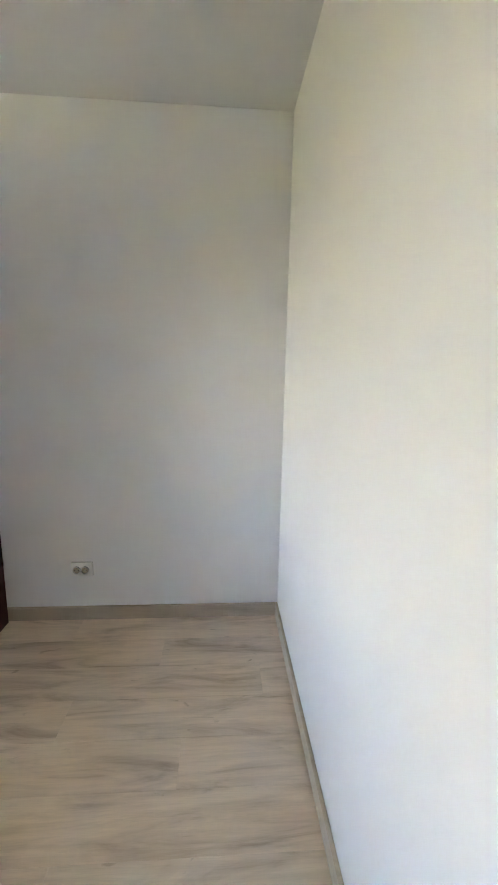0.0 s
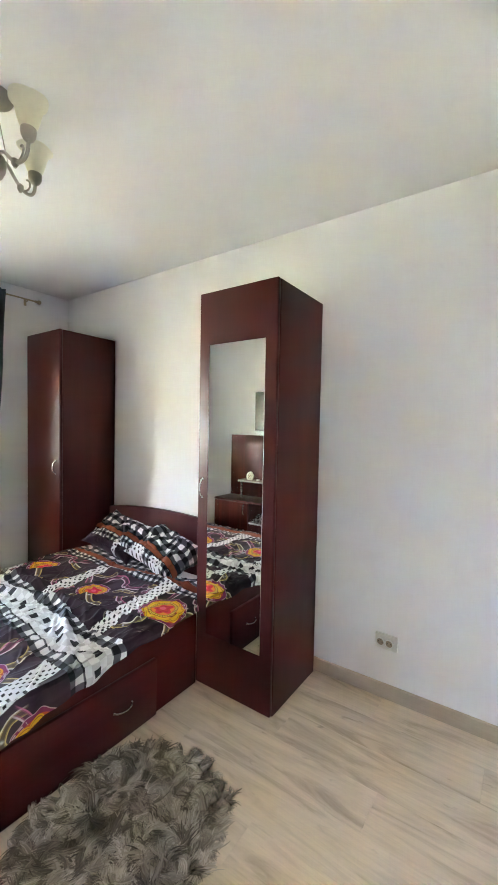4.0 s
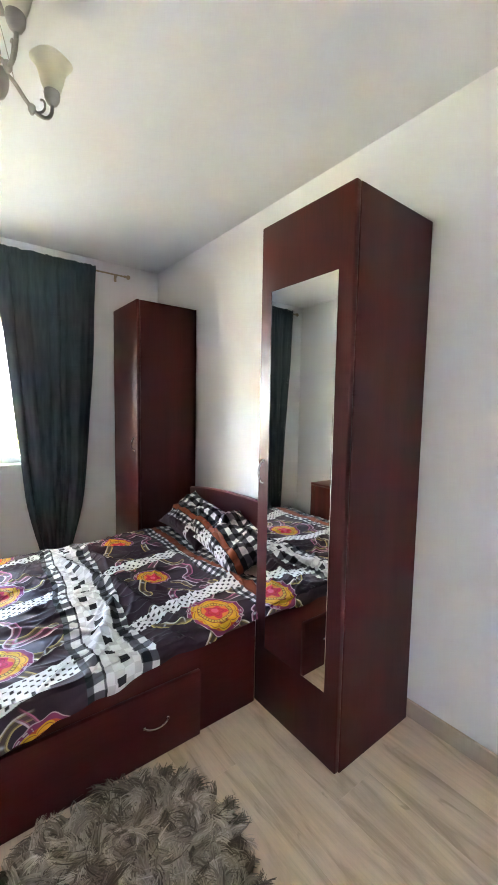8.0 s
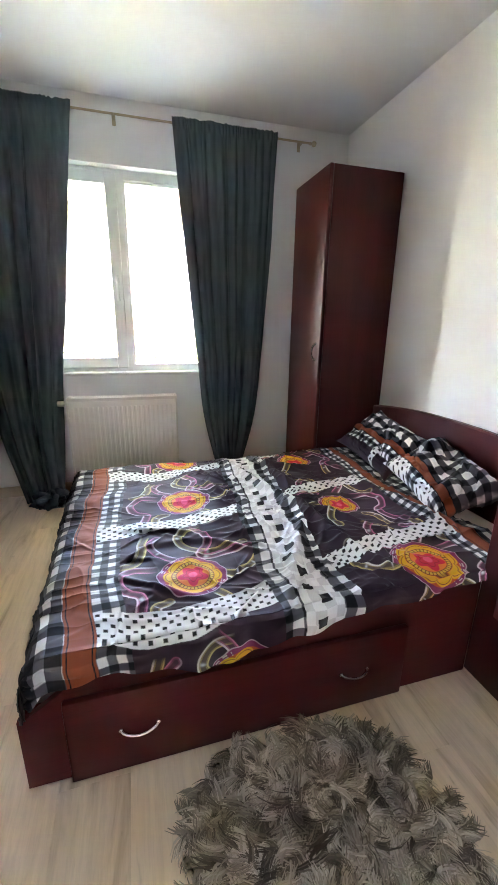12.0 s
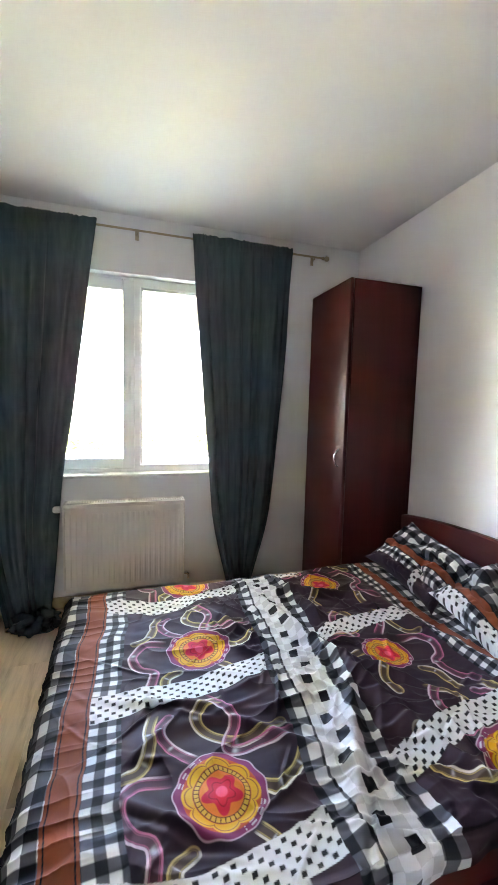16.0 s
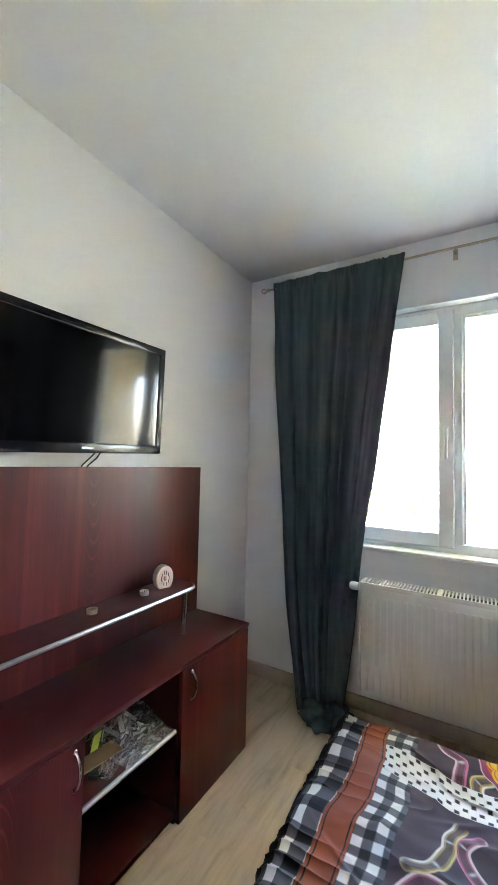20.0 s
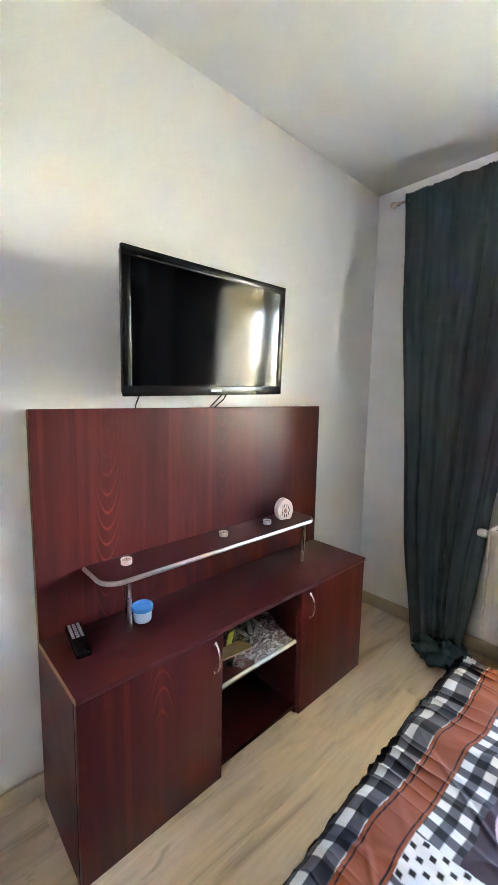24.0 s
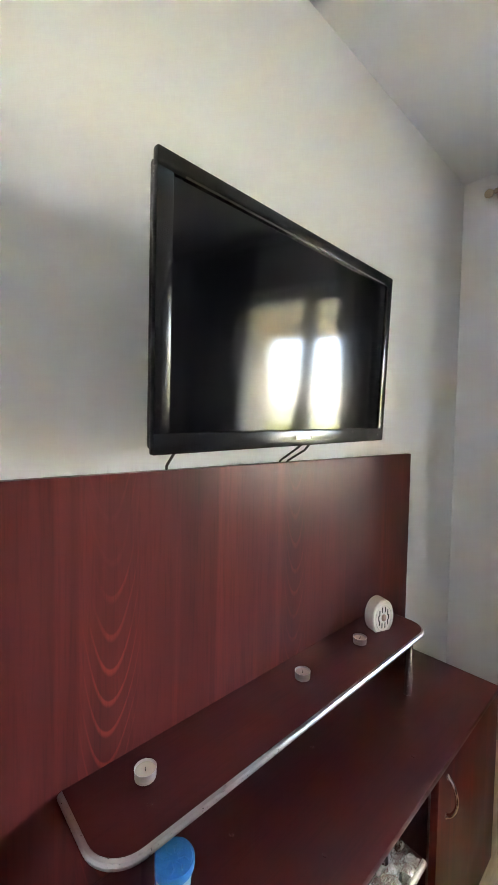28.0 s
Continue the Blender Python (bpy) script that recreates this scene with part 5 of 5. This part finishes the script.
# ---- television on its wall mount ----
TV = pose(-2.205, -0.478, 1.598, -2.7, 1.3, 2.4)
tv = thing("television", "black flat-screen television with a glossy frame on a wall mount", "television", TV)
W2, H2 = 0.3725, 0.2225
def loc(name, bm, mat, parent, label="", smooth=False):
    return part(name, bm, mat, parent, label, smooth, True)
loc("housing", box(-W2 + 0.006, W2 - 0.006, -0.034, -0.008, -H2 + 0.006, H2 - 0.006, 0.008, 3), BLACK_MATT, tv, smooth=True)
loc("rear_bulge", box(-0.22, 0.22, -0.062, -0.034, -0.16, 0.13, 0.012, 2), BLACK_MATT, tv, smooth=True)
fr = bmesh.new()
bw, lw = 0.030, 0.035
box(-W2, W2, -0.014, 0.0, H2 - bw, H2, 0.004, 2, bm=fr)
box(-W2, W2, -0.014, 0.0, -H2, -H2 + lw, 0.004, 2, bm=fr)
box(-W2, -W2 + bw, -0.0135, -0.0005, -H2 + lw - 0.004, H2 - bw + 0.004, 0.003, 2, bm=fr)
box(W2 - bw, W2, -0.0135, -0.0005, -H2 + lw - 0.004, H2 - bw + 0.004, 0.003, 2, bm=fr)
bez = loc("bezel", fr, BLACK_GLOSS, tv, "glossy black frame", True)
loc("screen", box(-W2 + bw - 0.002, W2 - bw + 0.002, -0.009, -0.0045, -H2 + lw - 0.002, H2 - bw + 0.002), SCREEN, tv, "dark reflecting screen")
loc("badge", box(-0.026, 0.026, 0.0, 0.0006, -H2 + 0.014, -H2 + 0.022), GREY_MARK, bez, "small silver maker's mark")
loc("groove", box(-W2 + 0.05, W2 - 0.05, -0.0005, 0.0004, H2 - bw + 0.002, H2 - bw + 0.005), BLACK_MATT, bez)
loc("power_light", box(W2 * -1 + 0.03, -W2 + 0.034, 0.0, 0.0005, -H2 + 0.015, -H2 + 0.018), GREY_MARK, bez)
mnt = thing("wall_mount", "black metal bracket that holds the television", "wall bracket", (-2.205, YS, 1.6))
part("wall_plate", box(-2.31, -2.10, YS, YS + 0.006, 1.52, 1.68, 0.002), BLACK_MATT, mnt)
part("arm", tube([(-2.205, YS + 0.004, 1.6), (-2.203, -0.538, 1.596)], 0.018), BLACK_MATT, mnt, smooth=True)
for name, pts in (("power_cable", [(-2.30, -0.52, 1.40), (-2.303, -0.56, 1.36), (-2.31, -0.62, 1.33), (-2.315, -0.645, 1.30), (-2.32, -0.655, 1.2)]),
                  ("antenna_cable", [(-1.93, -0.52, 1.40), (-1.935, -0.56, 1.372), (-1.95, -0.62, 1.335), (-1.965, -0.646, 1.31), (-1.98, -0.656, 1.2)]),
                  ("signal_cable", [(-2.285, -0.52, 1.40), (-2.287, -0.57, 1.365), (-2.292, -0.63, 1.33), (-2.295, -0.65, 1.29), (-2.30, -0.657, 1.2)])):
    solid(name, tube(pts, 0.0028, 8), BLACK_MATT, "thin black cable hanging from the television", "cable", smooth=True)


# ---- small things on the cabinet ----
def tealight(x, y, tilt):
    base = Matrix.Translation((x, y, SZ)) @ Matrix.Rotation(tilt, 4, "Z")
    t = thing("tealight", "small tealight candle in a thin metal cup on the shelf", "candle", base, "tealights on the shelf")
    cup, _ = lathe([(0.001, 0), (0.0185, 0.0), (0.0190, 0.002), (0.0192, 0.0165), (0.0198, 0.0172), (0.0190, 0.0172), (0.0186, 0.003), (0.001, 0.003)], 28)
    part("cup", cup, TIN, t, smooth=True, local=True)
    part("wax", turned([(0.0184, 0.004), (0.0184, 0.0122), (0.0165, 0.0113), (0.004, 0.0108)], 24), WAX, t, smooth=True, local=True)
    part("wick", tube([(0, 0, 0.010), (0.0008, 0, 0.0185)], 0.0007, 6), BLACK_MATT, t, local=True)


for x, y, a in ((-1.873, -0.552, 0.3), (-2.300, -0.547, 1.7), (-2.552, -0.540, 2.6)):
    tealight(x, y, a)

fresh = thing("air_freshener", "round ivory plastic air freshener standing on the shelf", "air freshener", pose(-2.668, -0.545, SZ, 0, 0, -20) @ Matrix.Diagonal((0.90, 1.05, 1.20, 1.0)))
disc, r0 = bmesh.new(), 0.046
prof = []
for k in range(49):
    a = -52 + (360 - 76) * k / 48
    prof.append((r0 * math.cos(radians(a)), r0 * math.sin(radians(a)) + r0 * 0.79))
prof = [(x, max(0.0, z)) for x, z in prof]
fr_, bk_, fi_ = [], [], []
for x, z in prof:
    fr_.append(disc.verts.new((x, 0.016, z)))
    bk_.append(disc.verts.new((x, -0.016, z)))
    fi_.append(disc.verts.new((x * 0.93, 0.020, (z - 0.036) * 0.93 + 0.036)))
n = len(prof)
disc.faces.new(bk_)
disc.faces.new(fi_[::-1])
for k in range(n):
    k2 = (k + 1) % n
    disc.faces.new((bk_[k], bk_[k2], fr_[k2], fr_[k]))
    disc.faces.new((fr_[k], fr_[k2], fi_[k2], fi_[k]))
part("body", disc, FRESH_WHITE, fresh, smooth=True, local=True)
ringm = tube([(0.033 * math.cos(2 * math.pi * k / 36), 0.0205, 0.037 + 0.033 * math.sin(2 * math.pi * k / 36)) for k in range(37)], 0.0016, 8)
part("ring", ringm, FRESH_WHITE, fresh, smooth=True, local=True)
for k in range(10):
    a = 2 * math.pi * k / 10
    x, z = 0.021 * math.cos(a), 0.037 + 0.021 * math.sin(a)
    part("vent_slot", box(x - 0.0016, x + 0.0016, 0.0195, 0.0208, z - 0.007, z + 0.007), SLOT, fresh, local=True)
hub = turned([(0.009, 0), (0.009, 0.004), (0.006, 0.006)], 20)
hub.transform(Matrix.Translation((0, 0.019, 0.037)) @ Matrix.Rotation(radians(-90), 4, "X"))
part("hub", hub, surface("pinkish_plastic", (0.55, 0.38, 0.32), 0.5), fresh, "pale pink centre", True, True)

TUB_X, TUB_Y = -1.914, -0.520
tub = thing("plastic_tub", "small pale plastic tub with a blue lid on the cabinet", "tub", (TUB_X, TUB_Y, CH))
part("body", turned([(0.028, CH), (0.030, CH + 0.003), (0.033, CH + 0.042), (0.033, CH + 0.044)], 32, (TUB_X, TUB_Y, 0)), TUB_PALE, tub, smooth=True)
lid = part("lid", turned([(0.0365, CH + 0.041), (0.037, CH + 0.043), (0.037, CH + 0.053), (0.0355, CH + 0.056), (0.033, CH + 0.056), (0.032, CH + 0.054)], 36, (TUB_X, TUB_Y, 0)), TUB_BLUE, tub, "blue snap lid", True)
for k in range(8):
    a = math.pi * k / 4
    c, s = math.cos(a), math.sin(a)
    petal = [(TUB_X + c * 0.008, TUB_Y + s * 0.008, CH + 0.0548), (TUB_X + c * 0.018 - s * 0.004, TUB_Y + s * 0.018 + c * 0.004, CH + 0.0548),
             (TUB_X + c * 0.027, TUB_Y + s * 0.027, CH + 0.0548)]
    part("ridge", tube(petal, 0.0013, 6), TUB_BLUE, lid, smooth=True)

rc = thing("remote_control", "black remote control with grey keys on the cabinet", "remote control", pose(-1.697, -0.533, CH, 0, 0, -8))
bm = box(-0.0235, 0.0235, -0.088, 0.088, 0.0, 0.021, 0.006, 3)
for v_ in bm.verts:
    v_.co.x *= 1.0 - 0.12 * (v_.co.y + 0.088) / 0.176 + 0.06
part("body", bm, BLACK_GLOSS, rc, smooth=True, local=True)
key_mesh = None
for r in range(7):
    for c in range(3):
        k = part("key", box(-0.005, 0.005, -0.0042, 0.0042, 0.0, 0.0026, 0.001), KEY_GREY, rc, local=True) if key_mesh is None else None
        if k is None:
            k = new("key", key_mesh)
            k.parent = rc
        else:
            key_mesh = k.data
        k.location = ((c - 1) * 0.0135, -0.076 + r * 0.0125, 0.0205)

# things in the open middle of the cabinet
card = solid("cardboard_piece", box(-0.100, 0.100, -0.040, 0.040, -0.002, 0.002, 0.0008), CARD, "bent piece of brown card tilted on the cabinet's inner shelf", "card")
card.matrix_world = pose(-2.212, -0.420, 0.372, 8, 7, -14)
leaflet = thing("leaflet", "yellow-green folded leaflet standing on the inner shelf", "leaflet", pose(-2.262, -0.465, 0.344, 0, 0, 8))
for name, tilt, mat in (("front_leaf", -14, LEAFLET), ("back_leaf", 6, GREEN_PAPER)):
    leaf = box(-0.018, 0.018, -0.0008, 0.0008, 0.0, 0.086)
    leaf.transform(pose(0.0 if tilt < 0 else -0.026, 0, 0, tilt, 0, 0))
    part(name, leaf, mat, leaflet, local=True)
plug = thing("small_plug", "small black plug lying under the brown card", "plug", pose(-2.205, -0.385, 0.344, 0, 0, 35))
part("body", box(-0.012, 0.012, -0.016, 0.016, 0.0, 0.018, 0.004, 2), BLACK_MATT, plug, smooth=True, local=True)
for x in (-0.006, 0.006):
    part("pin", tube([(x, 0.014, 0.010), (x, 0.034, 0.010)], 0.0022, 8), CHROME, plug, smooth=True, local=True)


def film_sheet(name, m, w, d, rise, seed, parent, n=64):
    """A crinkled sheet of clear film that slopes up from its front edge."""
    U, V = np.meshgrid(np.linspace(-1, 1, n), np.linspace(-1, 1, n))
    k1, k2 = soft_noise(n, n, 4, 4, seed, 2), soft_noise(n, n, 8, 8, seed + 1, 2)
    crack = (1 - np.abs(k1)) ** 5 + 0.6 * (1 - np.abs(k2)) ** 5
    slope = np.interp(V, [-1, -0.75, -0.2, 0.5, 1], [0.55, 1.0, 0.92, 0.40, 0.0])
    sides = np.clip(1 - np.abs(U) ** 4, 0, 1) ** 0.5
    z = 0.002 + rise * slope * sides * (1 + 0.22 * k1) + 0.012 * crack * sides * np.clip(1.15 - V ** 6, 0, 1) * rise / 0.08
    x, y = U * w * (1 + 0.05 * k2 * np.abs(V)), V * d * (1 + 0.04 * k1)
    sheet = np.stack([x, y, np.maximum(z, 0.001)], -1)
    ob = grid_mesh(name, sheet, None, FILM)
    if parent:
        ob.parent = parent
    else:
        ob.matrix_world = m
    return ob


def plastic_bag():
    """A crumpled clear bag of papers and small fittings, its mouth at the shelf's metal edge."""
    bag = thing("plastic_bag", "crumpled clear plastic bag of papers and fittings on the inner shelf", "bag", pose(-2.398, -0.432, 0.345, 0, 0, -2))
    film_sheet("film_top", None, 0.116, 0.112, 0.078, 71, bag)
    film_sheet("film_bottom", None, 0.110, 0.105, 0.004, 75, bag, 24)
    rng = np.random.RandomState(5)
    for k in range(5):
        a, b = rng.uniform(-0.08, 0.09), rng.uniform(-0.05, 0.06)
        t = rng.uniform(0, math.pi)
        z = rng.uniform(0.008, 0.024)
        bm = tube([(a, b, z), (a + 0.028 * math.cos(t), b + 0.028 * math.sin(t), z + 0.004)], 0.004, 8, radii=[0.007, 0.0035])
        part("fitting", bm, KEY_GREY if k % 3 else BLACK_MATT, bag, local=True, smooth=True)
    for x, y, turn, w, d in ((-0.040, -0.045, 30, 0.020, 0.05), (0.010, -0.040, -24, 0.018, 0.06), (0.058, -0.03, 40, 0.022, 0.05)):
        slip = box(-w / 2, w / 2, -d / 2, d / 2, 0.0, 0.001)
        slip.transform(pose(x, y, 0.036, -28, 0, turn))
        part("paper_slip", slip, GREY_MARK, bag, "folded grey paper slip", local=True)


plastic_bag()
scrap = film_sheet("film_scrap", pose(-2.245, -0.368, 0.344, 0, 0, 20), 0.030, 0.026, 0.022, 81, None, 24)
tagged(scrap, "small crumpled scrap of clear film on the inner shelf", "film scrap")


# ---- wall socket ----
sk = thing("wall_socket", "white double wall socket above the baseboard", "socket", (-0.549, YN, 0.305))
part("plate", box(-0.607, -0.491, YN - 0.012, YN, 0.264, 0.345, 0.004, 2), SOCKET_WHITE, sk, smooth=True)
for x in (-0.578, -0.533):
    bm = turned([(0.0215, 0), (0.0215, 0.008), (0.0195, 0.009), (0.0185, 0.0085), (0.0175, 0.002)], 28)
    bm.transform(Matrix.Translation((x, YN - 0.011, 0.300)) @ Matrix.Rotation(radians(90), 4, "X"))
    well = part("outlet", bm, SOCKET_WHITE, sk, smooth=True)
    bm = turned([(0.0176, 0.0), (0.0176, 0.001)], 24)
    bm.transform(Matrix.Translation((x, YN - 0.0122, 0.300)) @ Matrix.Rotation(radians(90), 4, "X"))
    part("well", bm, SOCKET_IVORY, well, "ivory socket well")
    for dx in (-0.0095, 0.0095):
        bm = turned([(0.0026, 0), (0.0026, 0.0008)], 12)
        bm.transform(Matrix.Translation((x + dx, YN - 0.0134, 0.300)) @ Matrix.Rotation(radians(90), 4, "X"))
        part("hole", bm, SLOT, well)
    bm = tube([(x, YN - 0.012, 0.311), (x, YN - 0.021, 0.311)], 0.0022, 8)
    part("earth_pin", bm, CHROME, well, smooth=True)


# ---- chandelier ----
LX, LY = -1.588, 0.772
LIFT = 0.082   # the body hangs this much above its drawn height
ch = thing("chandelier", "satin nickel chandelier with three frosted tulip shades", "chandelier", (LX, LY, ZC))
part("canopy", turned([(0.062, ZC), (0.062, ZC - 0.006), (0.055, ZC - 0.018), (0.036, ZC - 0.032), (0.013, ZC - 0.038), (0.011, ZC - 0.045)], 32, (LX, LY, 0)), NICKEL, ch, "domed ceiling cap", True)
part("knuckle", turned([(0.006, ZC - 0.043), (0.013, ZC - 0.05), (0.014, ZC - 0.056), (0.006, ZC - 0.064)], 20, (LX, LY, 0)), NICKEL, ch, smooth=True)
part("stem", tube([(LX, LY, ZC - 0.05), (LX, LY, 2.28 + LIFT)], 0.0055, 12), NICKEL, ch, smooth=True)
hubp = turned([(r, z + LIFT) for r, z in [(0.006, 2.306), (0.020, 2.303), (0.031, 2.296), (0.0365, 2.282), (0.037, 2.266), (0.033, 2.244), (0.024, 2.224), (0.011, 2.213), (0.008, 2.209), (0.011, 2.203), (0.0105, 2.196), (0.006, 2.190), (0.003, 2.186)]], 24, (LX, LY, 0))
part("hub", hubp, NICKEL, ch, "fluted turned hub", True)


def bezier(p, n=18):
    p = [Vector(q) for q in p]
    out = []
    for k in range(n + 1):
        t = k / n
        out.append((1 - t) ** 3 * p[0] + 3 * (1 - t) ** 2 * t * p[1] + 3 * (1 - t) * t * t * p[2] + t ** 3 * p[3])
    return out


for a in (11, 108, 237):
    c, s = math.cos(radians(a)), math.sin(radians(a))
    P = lambda r, z: (LX + 0.91 * r * c, LY + 0.91 * r * s, z + LIFT)
    path = bezier([P(0.014, 2.288), P(0.055, 2.325), P(0.07, 2.275), P(0.118, 2.250)]) + bezier([P(0.118, 2.250), P(0.158, 2.228), P(0.200, 2.245), P(0.196, 2.305)])[1:]
    arm = part("arm", tube(path, 0.0062, 10), NICKEL, ch, "curved arm", True)
    curl = bezier([P(0.13, 2.243), P(0.18, 2.255), P(0.175, 2.31), P(0.152, 2.292)])
    part("scroll", tube(curl, 0.0036, 8), NICKEL, arm, smooth=True)
    clasp = turned([(0.005, -0.020), (0.008, -0.014), (0.012, -0.008), (0.0115, 0.007), (0.006, 0.012)], 14)
    clasp.transform(Matrix.Translation(P(0.119, 2.249)))
    part("clasp", clasp, NICKEL, arm, smooth=True)
    part("wire", tube([P(0.006, ZC - 0.06 - LIFT), P(0.022, 2.43), P(0.06, 2.305)], 0.0012, 6), NICKEL, ch)
    part("cup", turned([(0.006, 2.296), (0.016, 2.303), (0.0235, 2.317), (0.026, 2.334), (0.0245, 2.343)], 22, P(0.196, 0)), NICKEL, arm, smooth=True)
    cx, cy, cz = P(0.196, 0.015)
    prof_o = [(0.022, 2.320), (0.030, 2.338), (0.037, 2.360), (0.042, 2.382), (0.049, 2.404), (0.064, 2.421)]
    prof_i = [(r - 0.0028, z + 0.0005) for r, z in prof_o[::-1]]
    wob = lambda ang, z: 0.05 * max(0.0, (z - 2.383) / 0.043) * math.cos(4 * ang + a)
    sh, _ = lathe(prof_o + prof_i, 40, (cx, cy, cz), wobble=wob)
    part("shade", sh, SHADE_GLASS, arm, "frosted tulip glass shade", True, angle=60)


# ---- outside, as it shows through window and screen, plus two unseen light shapers ----
tagged(solid("ground", box(-400, 400, -400, 400, -0.7, -0.22), LAWN), kind="structure")
# Unseen pale slab, sized and placed to bounce sun onto the room's ceiling.
tagged(solid("pavement", box(-6.85, -6.15, -1.6, 0.8, -0.22, -0.2), BOUNCE_SLAB), kind="structure")
tagged(solid("roof", box(-5.75, XE + T, -6.0, 2.65, 2.80, 2.90), ROOFING), kind="structure")
tagged(solid("soffit", box(-5.60, XW - T, -6.0, 2.40, 2.48, 2.56), SOFFIT_PAINT), kind="structure")
tagged(solid("beam", box(-5.75, -5.60, -6.0, 2.65, 2.29, 2.80), BEIGE_RENDER), kind="structure")
tagged(solid("wall_terrace", box(-5.60, XW - T, 2.40, 2.65, -0.2, 2.80), BEIGE_RENDER), kind="structure")
# Added wall, out of view, that keeps light off the room's north wall.
tagged(solid("wall_terrace_south", box(-5.60, XW - T, -1.85, -1.60, -0.2, 2.80), BEIGE_RENDER), kind="structure")


def hedge():
    rng = np.random.RandomState(31)
    n = 26000
    y = rng.uniform(-14, 30, n)
    z = rng.uniform(-0.1, 1, n)
    top = 0.78 + 0.06 * np.sin(y * 1.3) + 0.05 * np.sin(y * 3.7 + 1)
    z = z * top
    x = -12.55 - rng.uniform(0, 0.9, n) + 0.12 * np.sin(y * 2.1)
    d = rng.normal(0, 1, (n, 3))
    d /= np.linalg.norm(d, axis=1)[:, None]
    e = np.cross(d, rng.normal(0, 1, (n, 3)))
    e /= np.linalg.norm(e, axis=1)[:, None]
    s = rng.uniform(0.05, 0.11, n)[:, None]
    p = np.stack([x, y, z], -1)
    V = np.stack([p - d * s, p + e * s * 0.45, p + d * s, p - e * s * 0.45], 1).reshape(-1, 3)
    F = np.arange(4 * n).reshape(-1, 4)
    me = bpy.data.meshes.new("hedge")
    me.from_pydata(V.tolist(), [], F.tolist())
    me.materials.append(LEAF)
    tagged(new("hedge", me), "sunlit low yellow-green garden hedge beyond the terrace", "hedge", kind="stuff")


hedge()


# ---- floor planks ----
PL, PW, GAP = 1.285, 0.192, 0.0001
plank_meshes = {}


def plank(x0, x1, y0, y1):
    key = (round(x1 - x0, 4), round(y1 - y0, 4))
    if key not in plank_meshes:
        bm = box(-key[0] / 2 + GAP, key[0] / 2 - GAP, -key[1] / 2 + GAP, key[1] / 2 - GAP, -0.009, 0.0, 0.00025)
        me = bpy.data.meshes.new("plank")
        bm.to_mesh(me)
        bm.free()
        me.materials.append(FLOOR_WOOD)
        plank_meshes[key] = me
    ob = new("plank", plank_meshes[key])
    ob.location = ((x0 + x1) / 2, (y0 + y1) / 2, 0)
    ob.parent = floor


rng = random.Random(7)
y, row = YN, 0
while y > YS + 0.001:
    y_low = max(YS, y - PW)
    x = XE + PL * (0.15 + (row * 0.371) % 1.0)
    while x > XW:
        a, b = max(XW, x - PL), min(XE, x)
        if b - a > 0.02:
            plank(a, b, y_low, y)
        x -= PL
    y, row = y_low, row + 1
